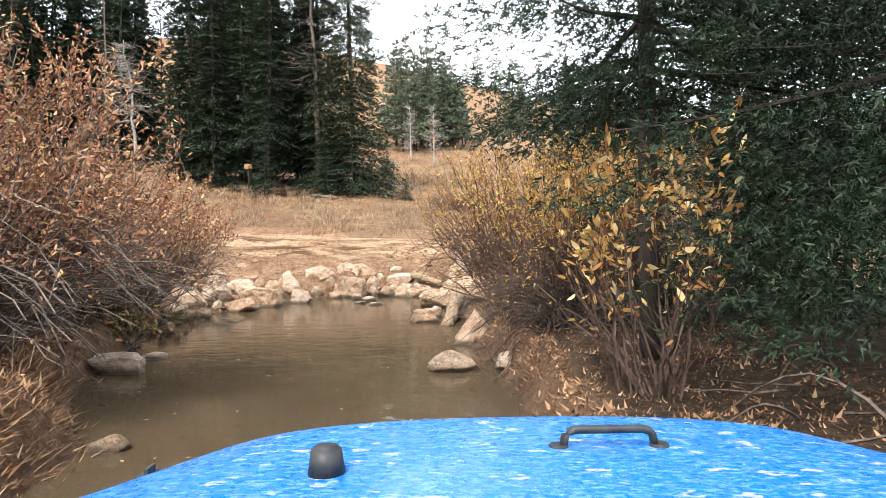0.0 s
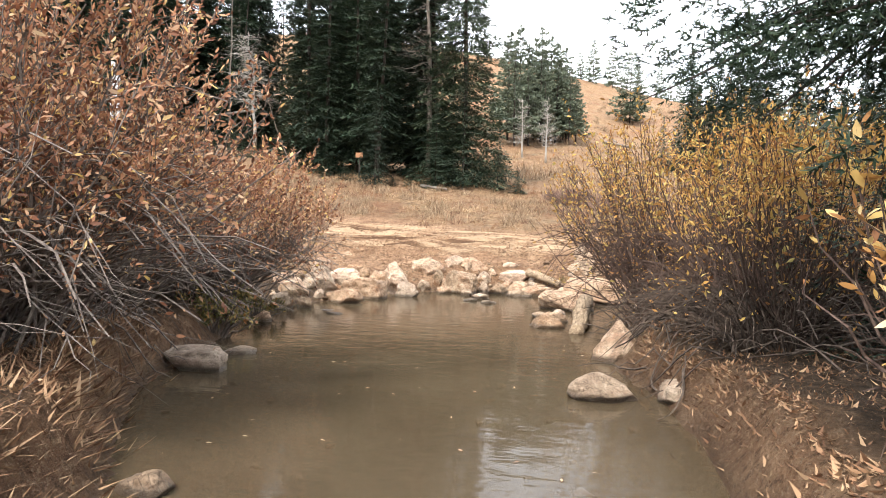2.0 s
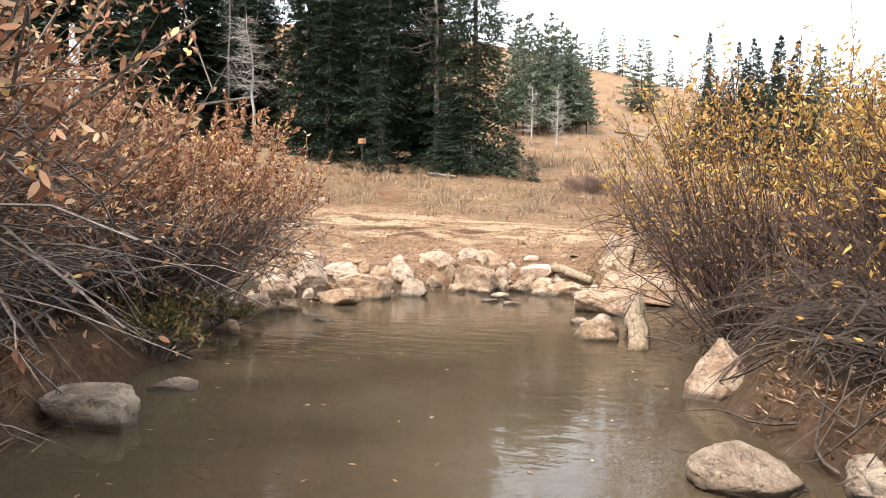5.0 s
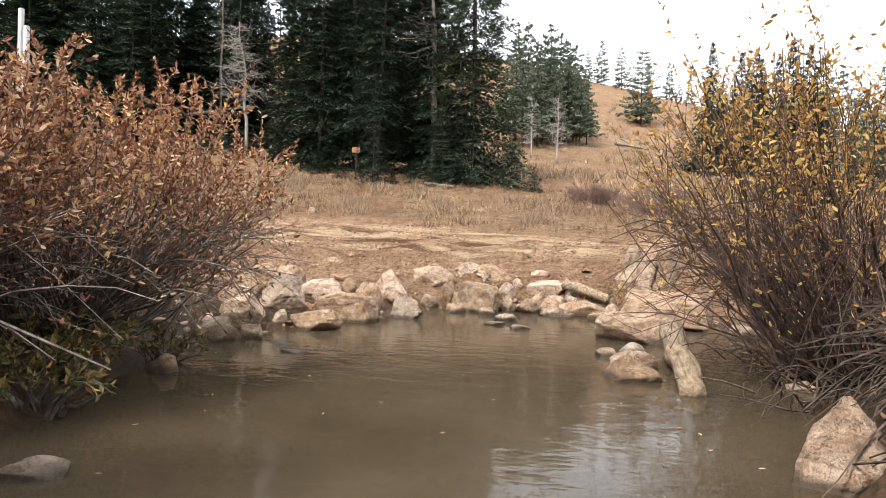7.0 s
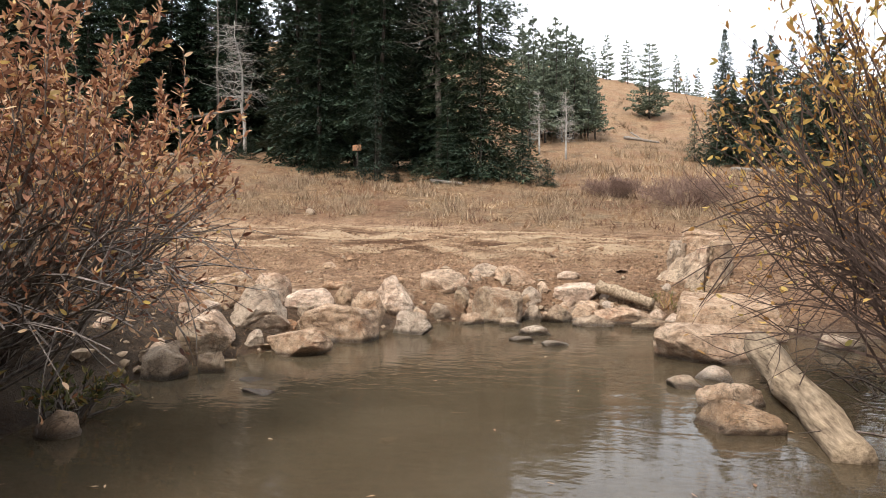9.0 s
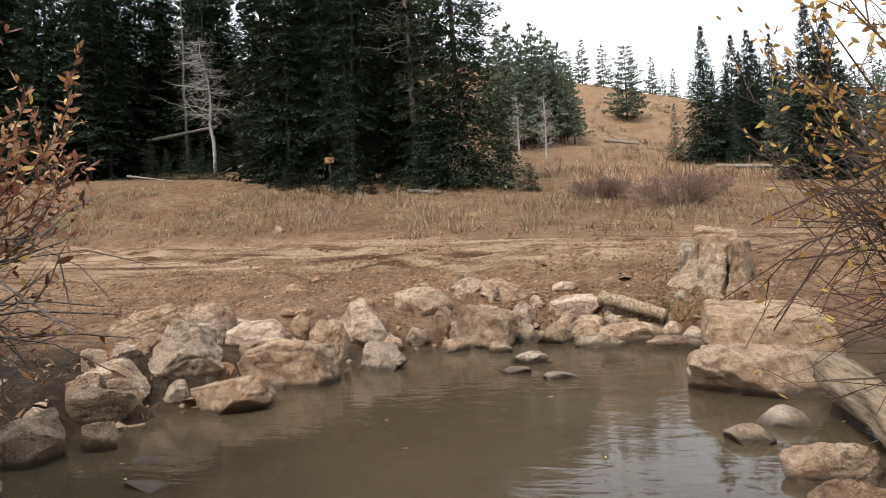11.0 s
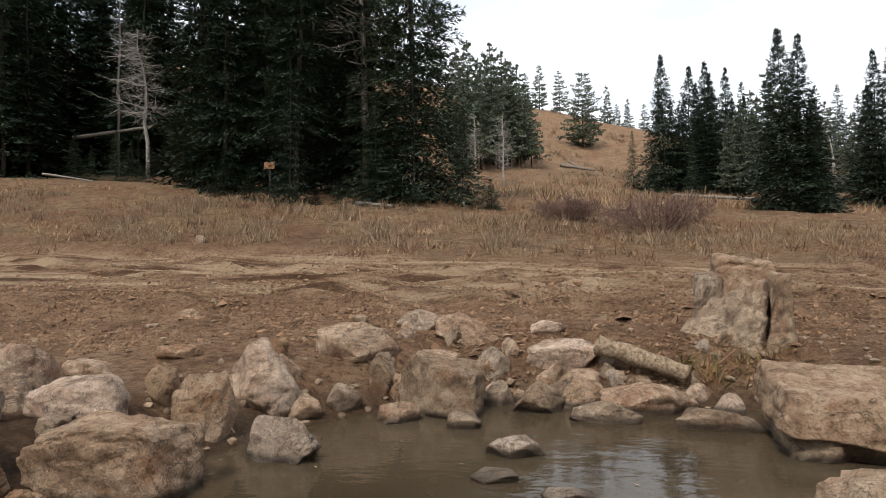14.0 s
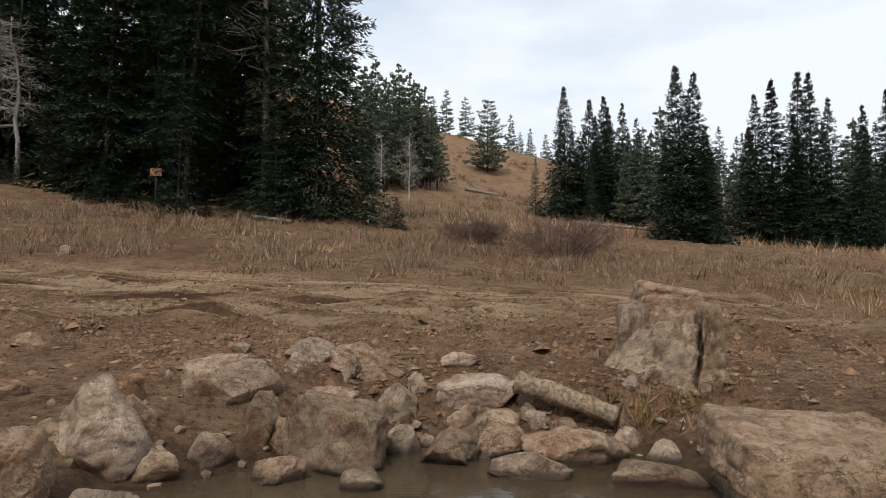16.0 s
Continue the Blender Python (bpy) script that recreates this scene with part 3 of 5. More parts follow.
stone(-4.86, 14.77, 0.72, 0.30, 0.6, label="rounded tan rock with a dark crack", flat=0.35, angular=0.4)
stone(-4.28, 14.26, 1.02, 0.47, 0.75, 6, label="broad flat-topped tan boulder at the waterline", flat=0.45, angular=0.5, mat=TAN_ROCK, boxy=0.35)
stone(-4.24, 13.18, 0.73, 0.31, 0.55, label="smooth rounded tan rock standing in shallow water", angular=0.15, mat=TAN_ROCK)
stone(-5.18, 12.95, 0.58, 0.30, label=SHOREROCK, angular=0.5)
stone(-4.81, 13.34, 0.28, 0.19, label="small tan rock at the waterline", angular=0.9, mat=GREY_ROCK)
stone(-4.96, 12.02, 0.46, 0.30, label=SHOREROCK, mat=GREY_ROCK)
stone(-4.51, 12.15, 0.30, 0.22, label="small grey rock at the waterline", mat=GREY_ROCK, angular=0.8)
stone(-4.70, 15.49, 0.31, 0.30, label=STACK, angular=0.6)
stone(-4.31, 15.39, 0.48, 0.41, 0.4, 15, label=STACK, angular=0.8, mat=TAN_ROCK)
stone(-3.54, 15.15, 0.58, 0.34, 0.45, -8, label="grey rock at the waterline with dark base", mat=GREY_ROCK, angular=0.4)
stone(-4.28, 16.11, 0.75, 0.53, 0.6, label="large upright tan boulder on the dirt bank", angular=0.4, mat=TAN_ROCK, peak=0.2)
stone(-3.71, 17.26, 0.86, 0.40, 0.6, 5, label=STACK, angular=0.8, mat=TAN_ROCK, flat=0.2)
stone(-3.32, 17.04, 0.30, 0.42, 0.32, label="upright grey rock in the rock pile", mat=GREY_ROCK, angular=0.9)
stone(-3.30, 17.99, 0.24, 0.19, label=STACK)
stone(-3.29, 18.47, 0.58, 0.22, 0.4, -8, label="flat pale rock on dirt", flat=0.5, angular=0.8)
stone(-2.68, 18.10, 0.76, 0.32, 0.5, -10, label="broad pale slab behind the rock pile", angular=0.7, flat=0.3, roll=10)
stone(-2.92, 17.45, 0.66, 0.36, 0.5, -6, label="tan capping rock with a dark broken end", angular=0.9, mat=TAN_ROCK)
stone(-2.74, 16.66, 0.86, 0.54, 0.7, -8, label="large smooth grey boulder leaning in the rock pile", mat=GREY_ROCK, angular=0.35, lean=-0.22, roll=6)
stone(-2.33, 17.75, 0.40, 0.33, 0.35, label="dark grey angular rock in the pile", mat=GREY_ROCK, angular=0.9, peak=0.3)
stone(-2.14, 18.03, 0.20, 0.22, label=STACK)
stone(-1.62, 18.00, 0.94, 0.34, 0.5, -3, label="long low tan rock on the bank", flat=0.3, angular=0.5, mat=TAN_ROCK)
stone(-1.75, 17.80, 0.29, 0.18, label=STACK)
stone(-1.39, 17.72, 0.42, 0.25, label=STACK, angular=0.4)
stone(-1.12, 17.85, 0.17, 0.18, label="small grey stone in the rock pile", mat=GREY_ROCK)
stone(-0.82, 17.62, 0.28, 0.18, label="small smooth grey stone", mat=GREY_ROCK, angular=0.1)
stone(-2.22, 17.20, 0.34, 0.27, label=SHOREROCK, mat=GREY_ROCK, angular=0.9)
stone(-1.83, 16.92, 0.54, 0.30, 0.45, 12, label="sharply split grey rock at the waterline", mat=GREY_ROCK, angular=1.0, peak=0.3)
stone(-1.43, 17.20, 0.48, 0.29, label=SHOREROCK, angular=0.9)
stone(-0.82, 16.95, 0.88, 0.28, 0.45, -4, label="long flat tan rock beside the water", flat=0.4)
stone(-1.24, 16.58, 0.62, 0.20, 0.4, label="low wet grey rock at the waterline", mat=GREY_ROCK, angular=0.7)
stone(-3.02, 16.38, 0.38, 0.21, label="small pale rock at the waterline", mat=TAN_ROCK)
stone(-0.30, 17.45, 0.27, 0.17, label="pale smooth stone on wet dirt", angular=0.2, mat=TAN_ROCK)
stone(-0.36, 17.64, 0.21, 0.18, label="small smooth grey stone", mat=GREY_ROCK, angular=0.3)
stone(-0.38, 16.44, 0.68, 0.18, 0.4, label="flat grey rock beside the water", flat=0.4, mat=GREY_ROCK)
stone(-1.73, 18.42, 0.42, 0.17, label="small stone half buried in dirt", group="stones on the dirt", angular=0.9)
stone(-1.94, 15.44, 0.44, 0.15, 0.35, label="low rock just above the water", flat=0.3, mat=GREY_ROCK)
stone(-1.59, 14.57, 0.32, 0.09, 0.28, label="flat stone barely above the water", mat=GREY_ROCK, flat=0.5)
stone(-2.03, 14.89, 0.32, 0.08, 0.26, label="flat stone barely above the water", mat=GREY_ROCK, flat=0.5)
stone(-3.06, 16.36, 0.34, 0.17, label=SHOREROCK)
stone(-2.41, 16.20, 0.29, 0.17, label=SHOREROCK, mat=GREY_ROCK)
stone(-6.66, 19.10, 0.30, 0.13, label="small stone half buried in dirt", group="stones on the dirt")
stone(-11.35, 27.3, 0.50, 0.24, label="pale stone at the edge of the dirt road", group="stones on the dirt")
# beside the outlet
stone(0.02, 13.84, 1.08, 0.41, 0.7, 4, name="boulder", label="long rounded tan boulder standing in water", flat=0.25, angular=0.35, mat=TAN_ROCK, group="boulders", boxy=0.2)
stone(-0.06, 12.99, 0.30, 0.15, label="grey rock in shallow water", mat=GREY_ROCK)
stone(-0.33, 12.63, 0.29, 0.13, label="low rock in shallow water", mat=GREY_ROCK)
stone(-0.06, 12.02, 0.50, 0.21, label="rounded tan rock in shallow water", angular=0.3, mat=TAN_ROCK)
stone(-0.10, 11.36, 0.56, 0.21, 0.45, label="rounded tan rock in shallow water", angular=0.2, mat=TAN_ROCK)
stone(1.55, 15.10, 0.50, 0.20, label=SHOREROCK)
# near banks
stone(-5.05, 12.60, 0.56, 0.28, label="grey rock beside willow stems", mat=GREY_ROCK)
stone(-4.75, 11.78, 0.44, 0.30, label="grey rock below the bank", mat=GREY_ROCK, angular=0.5)
stone(-4.20, 10.16, 0.32, 0.20, label="pale rock below yellowing herbs", mat=TAN_ROCK, angular=0.3)
stone(-3.64, 11.53, 0.28, 0.06, 0.2, label="flat stone barely above the water", flat=0.5)
stone(-3.95, 11.95, 0.28, 0.05, 0.2, label="flat stone barely above the water", flat=0.5)
stone(0.93, 8.92, 0.66, 0.46, 0.5, 10, label="pointed tan rock on the willow bank", angular=0.7, mat=TAN_ROCK, peak=0.45, lean=0.06, sunk=0.35, z=0.0)
stone(0.78, 7.02, 0.58, 0.23, 0.42, label="grey purple rock at the waterline", mat=GREY_ROCK, angular=0.6, peak=0.2, z=-0.02)
stone(1.52, 7.02, 0.60, 0.17, 0.40, label="low grey rock below willow roots", mat=GREY_ROCK, z=0.02)
stone(-2.98, 6.82, 0.72, 0.23, 0.5, -8, label="flat grey rock below the willow bank", mat=GREY_ROCK, flat=0.5, angular=0.7, z=-0.02)
stone(-1.41, 4.31, 0.31, 0.14, label="grey rock in the water beside the bank", mat=GREY_ROCK, angular=0.2)
stone(-3.05, 7.75, 0.36, 0.10, label="low dark stone in the water", mat=GREY_ROCK, flat=0.4)

# the split boulder on the bank: a sloping front mass, blocks behind it and a split-off side
BX, BY = 0.02, 17.85
split = empty("split_boulder", BX, BY, at_ground(BX, BY))
split.matrix_world = pose(BX, BY, at_ground(BX, BY) - 0.06, 0, 0, -15) @ Matrix.Diagonal((1.08, 1.35, 1.34, 1))
tagged(split, "tall split boulder of tan grey stone on bank", "rock", "boulders")
hewn(split, "front_mass", ((-0.82, 0.0, -0.25), (0.30, -0.08, -0.25), (0.46, 0.95, -0.25), (-0.60, 0.9, -0.25)),
     ((-0.16, 0.46, 0.44), (0.38, 0.22, 0.66), (0.44, 0.95, 0.72), (-0.18, 0.9, 0.60)), 1, "", BOULDER_ROCK, 0.085, 14)
hewn(split, "stone_block", ((-0.30, 0.50, 0.2), (0.00, 0.46, 0.2), (0.05, 0.95, 0.2), (-0.36, 0.9, 0.2)),
     ((-0.25, 0.52, 0.66), (0.00, 0.48, 0.70), (0.04, 0.92, 0.76), (-0.30, 0.88, 0.70)), 2, "dark grey split face", GREY_ROCK, 0.06, 6)
hewn(split, "cap_stone", ((-0.10, 0.60, 0.5), (0.50, 0.50, 0.50), (0.52, 1.15, 0.3), (-0.24, 1.15, 0.3)),
     ((-0.06, 0.66, 0.84), (0.44, 0.52, 0.76), (0.40, 1.1, 0.82), (-0.14, 1.1, 0.90)), 3, "pale flat top", TAN_ROCK, 0.045, 4)
hewn(split, "side_slab", ((0.36, 0.02, -0.25), (0.60, 0.14, -0.25), (0.66, 0.85, -0.25), (0.42, 0.85, -0.25)),
     ((0.42, 0.16, 0.68), (0.59, 0.22, 0.68), (0.63, 0.8, 0.70), (0.44, 0.8, 0.72)), 4, "reddish split side", BOULDER_ROCK, 0.05, 3)
# the huge flat boulder beside the outlet: a thick worn top slab over a narrower, undercut foot
flat_one = empty("boulder", 0.52, 15.42, -0.05)
flat_one.matrix_world = pose(0.42, 15.45, -0.05, 0, 0, -5) @ Matrix.Diagonal((0.82, 1, 0.88, 1))
tagged(flat_one, "huge flat-topped tan boulder with a long crack", "rock", "boulders")
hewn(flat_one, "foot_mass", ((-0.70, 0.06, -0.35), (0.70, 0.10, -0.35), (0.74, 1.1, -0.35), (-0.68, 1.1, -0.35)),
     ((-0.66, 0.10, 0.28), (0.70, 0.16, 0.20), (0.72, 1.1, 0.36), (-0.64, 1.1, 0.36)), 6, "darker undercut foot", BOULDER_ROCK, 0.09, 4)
hewn(flat_one, "top_slab", ((-0.76, 0.00, 0.24), (0.80, 0.00, 0.06), (0.84, 1.15, 0.3), (-0.74, 1.2, 0.3)),
     ((-0.70, 0.14, 0.58), (0.66, 0.14, 0.52), (0.62, 1.1, 0.64), (-0.64, 1.15, 0.66)), 7, "pale pinkish flat top", TAN_ROCK, 0.045, 9)
fill = random.Random(5)
for k in range(64):
    a, b = ((-4.6, 16.2), (0.2, 18.1)) if k < 40 else ((-6.9, 12.2), (-4.2, 16.2))
    x, y = fill.uniform(a[0], b[0]), fill.uniform(a[1], b[1])
    g = float(shore_gap(x, y))
    if -0.25 < g < 1.3:
        w = fill.uniform(0.14, 0.34)
        stone(x, y, w, w * fill.uniform(0.45, 0.8), turn=fill.uniform(0, 180), label="small tan rock wedged among larger rocks", angular=fill.uniform(0.3, 1.0), sunk=0.4)


# ---- logs ----
def log(a, b, r0, r1, label, mat, name="fallen_log", seed=1, sides=10, gnarl=0.0):
    """A trunk from a to b; gnarl grooves and knots its side and breaks its ends."""
    rng = np.random.default_rng(seed)
    n = 41 if gnarl else 9
    k = np.linspace(0, 1, n)[:, None]
    pts = np.array(a) * (1 - k) + np.array(b) * k
    bend = np.stack([np.interp(k[:, 0], np.linspace(0, 1, 7), c) for c in (rng.normal(size=(3, 7)) * r0 * 0.07)], 1)
    pts = pts + bend
    rad = (r0 * (1 - k[:, 0]) + r1 * k[:, 0]) * np.interp(k[:, 0], np.linspace(0, 1, 9), rng.uniform(0.92, 1.08, 9))
    v, f = tubes([(pts, rad)], sides)
    if gnarl:
        ring = v.reshape(n, sides, 3)
        for i in range(n):
            for j in range(sides):
                q = ring[i, j] - pts[i]
                turn = 2 * math.pi * j / sides
                g = noise.fractal(Vector((math.cos(turn) * 2.6, math.sin(turn) * 2.6, i * 0.10 + seed)), 0.8, 2.1, 4)
                split_at = max(0.0, 1 - abs(noise.noise(Vector((math.cos(turn) * 1.7, math.sin(turn) * 1.7, i * 0.05 + seed * 3)))) * 9)
                ring[i, j] = pts[i] + q * (1 + gnarl * g - 0.20 * split_at)
        v = ring.reshape(-1, 3)
    return tagged(mesh_object(name, v, f, mat, smooth=True), label, "log", "fallen logs")


log((0.40, 13.60, 0.24), (0.38, 10.95, 0.02), 0.135, 0.11, "thick weathered tan log slanting into the water", LOG_WOOD, seed=2, sides=22, gnarl=0.09)
log((-1.22, 17.95, 0.52), (-0.36, 17.62, 0.26), 0.10, 0.085, "short weathered log lying on the rock pile", LOG_WOOD, seed=3, sides=16, gnarl=0.12)


# ---- conifers ----
def conifer(name, seed, h, r, count, spray, skirt=0.05, droop=0.35, mat=NEEDLES, gaps=0.12, power=0.85, trunk=0.018, slim=0.2, limbs=0, per=26, bark=SPRUCE_BARK, level=0.62, bristle=0, rings=0, arms=9):
    """Trunk and crown of a conifer h high: whorls of drooping boughs hung with short sprays of needles."""
    rng = np.random.default_rng(seed)
    tree = empty(name, 0, 0, 0)
    k = np.linspace(0, 1, 9)
    sway = np.cumsum(rng.normal(size=(9, 2)) * 0.003 * h, axis=0)
    pts = np.c_[sway * k[:, None], k * h * 0.97 - 0.03 * h * (k == 0)]
    v, f = tubes([(pts, np.maximum(trunk * h * 0.4 * (1 - k) ** 0.85, 0.0015 * h))], 7)
    mesh_object("trunk", v, f, bark, tree, smooth=True)
    if rings:
        boughs = rings * arms
        per = max(6, int(count / boughs))
        z = np.repeat((np.arange(rings) + 0.5) / rings, arms) + rng.normal(size=boughs) * 0.32 / rings
        z = skirt + (0.985 - skirt) * np.clip(z, 0, 1) ** 1.05
        az = np.tile(np.arange(arms) * 2 * np.pi / arms, rings) + np.repeat(rng.uniform(0, 2 * np.pi, rings), arms) + rng.normal(size=boughs) * 0.22
    else:
        boughs = int(count / per)
        z = np.where(rng.uniform(size=boughs) < 0.6, 1 - np.sqrt(rng.uniform(0.0, 1, boughs)), rng.uniform(0, 1, boughs) ** 0.9)
        z = skirt + (0.985 - skirt) * z
        ring = 24.0
        z = np.where(rng.uniform(size=boughs) < 0.55, (np.floor(z * ring) + rng.uniform(0, 0.55, boughs)) / ring, z)
        az = rng.uniform(0, 2 * np.pi, boughs)
    z = np.clip(z, skirt, 0.985)
    lobes = 1 + 0.16 * np.sin(az * 3 + seed) + 0.14 * np.sin(z * 41 + seed * 2)
    long = r * np.minimum((1 - z) ** power, 1.0) * lobes * rng.uniform(0.62, 1.12, boughs) + 0.022 * r
    long *= np.where(rng.uniform(size=boughs) < gaps, 0.45, 1.0)
    s = rng.uniform(0.10, 1.0, (boughs, per)) ** 0.7
    out = np.stack([np.cos(az), np.sin(az), np.zeros(boughs)], 1)
    side = np.stack([-np.sin(az), np.cos(az), np.zeros(boughs)], 1)
    reach = s * long[:, None]
    wide = rng.normal(size=(boughs, per)) * (0.21 * long[:, None] * (1.25 - s))
    curve = (-droop * (1.15 - 0.9 * z))[:, None]
    fall = curve * reach * (0.5 + 0.5 * s) + 0.16 * reach * s ** 2 + rng.normal(size=(boughs, per)) * 0.018 * r
    base = out[:, None] * reach[..., None] + side[:, None] * wide[..., None]
    base[..., 2] += z[:, None] * h + fall
    shift = np.stack([np.interp(z, k, sway[:, 0] * k), np.interp(z, k, sway[:, 1] * k)], 1)
    base[..., :2] += shift[:, None]
    way = out[:, None] * 0.9 + side[:, None] * (np.sign(wide) * rng.uniform(0.1, 0.9, wide.shape))[..., None]
    way[..., 2] += np.where(rng.uniform(size=wide.shape) < 0.3, 0.3, -0.4) + rng.normal(size=wide.shape) * 0.25
    size = spray * rng.uniform(0.6, 1.35, boughs * per) * np.repeat(0.34 + 0.76 * (1 - z), per)
    if bristle:
        b, w = np.repeat(base.reshape(-1, 3), bristle, 0), np.repeat(unit(way.reshape(-1, 3)), bristle, 0)
        n = len(b)
        b = b + w * rng.uniform(0, 1.0, (n, 1)) * np.repeat(size, bristle)[:, None]
        w = unit(w * 0.75 + unit(rng.normal(size=(n, 3))) * 0.75)
        q = unit(np.cross(w, rng.normal(size=(n, 3)))) * (slim * np.repeat(size, bristle))[:, None]
        v = np.stack([b - q, b + q, b + w * (0.62 * np.repeat(size, bristle))[:, None]], 1).reshape(-1, 3)
        f = np.arange(3 * n).reshape(-1, 3)
    else:
        v, f = darts(base.reshape(-1, 3), way.reshape(-1, 3), size, size * slim * 1.15, rng, level)
    n = 46
    lead = rng.uniform(0.90, 1.0, n)
    v2, f2 = darts(np.c_[np.tile(sway[-1], (n, 1)), lead * h * 0.985], np.c_[rng.normal(size=(n, 2)) * 0.35, np.ones(n)], np.full(n, spray * 0.6), np.full(n, spray * slim * 0.5), rng, 0.0)
    tagged(mesh_object("crown", np.concatenate([v, v2]), np.concatenate([f, f2 + len(v)]), mat, tree), kind="stuff")
    for j in rng.choice(boughs, min(limbs, boughs), replace=False):
        q = np.linspace(0, 0.95, 6)
        p = out[j] * (q * long[j])[:, None]
        p[:, 2] += z[j] * h + curve[j] * q * long[j] * (0.5 + 0.5 * q) + 0.16 * long[j] * q ** 3 - 0.01
        p[:, :2] += shift[j]
        v, f = tubes([(p, 0.0125 * long[j] * (1.1 - q))], 5)
        mesh_object("limb", v, f, bark, tree)
    return tree


def snag(name, seed, h, count, reach, r0, mat, bare=0.35, droop=0.2, forks=3, label="", crook=0.01):
    """A dead standing tree: a bare trunk with crooked forked branches."""
    rng = np.random.default_rng(seed)
    tree = empty(name, 0, 0, 0)
    k = np.linspace(0, 1, 9)
    sway = np.cumsum(rng.normal(size=(9, 2)) * crook * h, axis=0)
    v, f = tubes([(np.c_[sway * k[:, None], k * h], r0 * (1 - 0.9 * k))], 7)
    mesh_object("trunk", v, f, mat, tree, smooth=True)
    paths = []
    for j in range(count):
        z = rng.uniform(bare, 0.98)
        a = rng.uniform(0, 2 * np.pi)
        b = np.array([np.interp(z, k, sway[:, 0] * k), np.interp(z, k, sway[:, 1] * k), z * h])
        way = np.array([np.cos(a), np.sin(a), rng.uniform(-droop, 0.5 * (1 - droop))])
        long = reach * (1.15 - 0.8 * z) * rng.uniform(0.5, 1.1)
        u = np.linspace(0, 1, 6)[:, None]
        p = b + way * long * u + np.cumsum(rng.normal(size=(6, 3)) * 0.05 * long * (u > 0), axis=0)
        paths.append((p, 0.16 * r0 * (1.1 - u[:, 0])))
        for _ in range(forks):
            i = rng.integers(1, 5)
            w2 = way + rng.normal(size=3) * 0.7
            q = p[i] + w2 * long * 0.42 * u + np.cumsum(rng.normal(size=(6, 3)) * 0.03 * long * (u > 0), axis=0)
            paths.append((q, 0.09 * r0 * (1.1 - u[:, 0])))
    v, f = tubes(paths, 3)
    tagged(mesh_object("branch_work", v, f, mat, tree, label), kind="stuff")
    return tree


FIR = "dark green spruce tree standing in dense woods"
mid_trees = [conifer("spruce_tree", 10 + k, 1.0, (0.105, 0.125, 0.14, 0.115)[k], 36000, 0.0140, (0.02, 0.03, 0.02, 0.14)[k], droop=0.55, slim=0.17, level=0.75, rings=(34, 30, 38, 32)[k], arms=9) for k in range(4)]
slim_trees = [conifer("spruce_tree", 20 + k, 1.0, 0.22 + 0.025 * k, 14000, 0.026, 0.012, droop=0.45, power=1.2, slim=0.20, gaps=0.08, level=0.72, rings=33 + 3 * k, arms=8) for k in range(3)]
edge_tree = conifer("spruce_tree", 9, 1.0, 0.138, 62000, 0.0122, 0.01, mat=LIT_EDGE_NEEDLES, droop=0.6, power=0.92, slim=0.17, gaps=0.05, level=0.75, rings=46, arms=11)
young_trees = [conifer("young_spruce", 25 + k, 1.0, 0.26 + 0.05 * k, 12000, 0.030, 0.01, droop=0.5, power=1.0, slim=0.15, gaps=0.05, level=0.72, rings=20, arms=9) for k in range(2)]
far_trees = [conifer("spruce_tree", 30 + k, 1.0, 0.15 + 0.03 * (k % 2), 5200, 0.030, 0.03, droop=0.5, slim=0.22, level=0.75, rings=22, arms=8) for k in range(3)]
pines = [conifer("pine_tree", 50 + k, 1.0, 0.19 + 0.03 * k, 4800, 0.040, 0.14, 0.05, HAZED_PINE_NEEDLES, 0.3, 0.62, 0.03, slim=0.24, level=0.4, rings=13, arms=6) for k in range(3)]
round_pines = [conifer("pine_tree", 57, 1.0, 0.27, 9500, 0.040, 0.08, 0.10, HAZED_PINE_NEEDLES, 0.12, 0.38, 0.03, slim=0.22, level=0.5, rings=15, arms=8)]
KINDS = [edge_tree] + mid_trees + slim_trees + young_trees + far_trees + pines + round_pines
tree_rng = random.Random(7)


def plant(kinds, x, y, h, label, category, group, wide=1.0, sink=0.15):
    src = kinds[tree_rng.randrange(len(kinds))]
    spin = tree_rng.uniform(0, 360)
    ob = copy_thing(src, Matrix.Translation((x, y, at_ground(x, y, sink))) @ pose(0, 0, 0, tree_rng.uniform(-1.5, 1.5), tree_rng.uniform(-1.5, 1.5), spin))
    ob.matrix_basis = ob.matrix_basis @ Matrix.Diagonal((h * wide, h * wide, h, 1))
    return tagged(ob, label, category, group)


EDGE = "spruces along the edge of the woods"

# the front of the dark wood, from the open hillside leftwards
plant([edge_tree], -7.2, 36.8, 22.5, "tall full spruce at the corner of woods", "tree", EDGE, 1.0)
for x, y, h, wide in ((-9.4, 38.0, 24, 0.9), (-10.2, 38.2, 21, 0.85), (-12.0, 35.6, 20, 0.85), (-13.9, 37.4, 20, 0.95),
                      (-15.6, 36.6, 19, 0.95), (-17.6, 38.2, 21, 1.0), (-11.4, 40.5, 22, 1.0), (-15.0, 41.5, 22, 1.0),
                      (-33.4, 43.5, 20, 1.0), (-36.0, 42.6, 21, 1.0), (-39.0, 43.8, 19, 1.0), (-42.0, 43.0, 21, 1.0), (-45.5, 45.0, 20, 1.0), (-39.0, 58, 25, 1.1), (-43.0, 61, 25, 1.1), (-36.0, 60, 26, 1.1), (-33.0, 58, 25, 1.1)):
    plant(mid_trees, x, y, h, FIR, "tree", EDGE, wide)
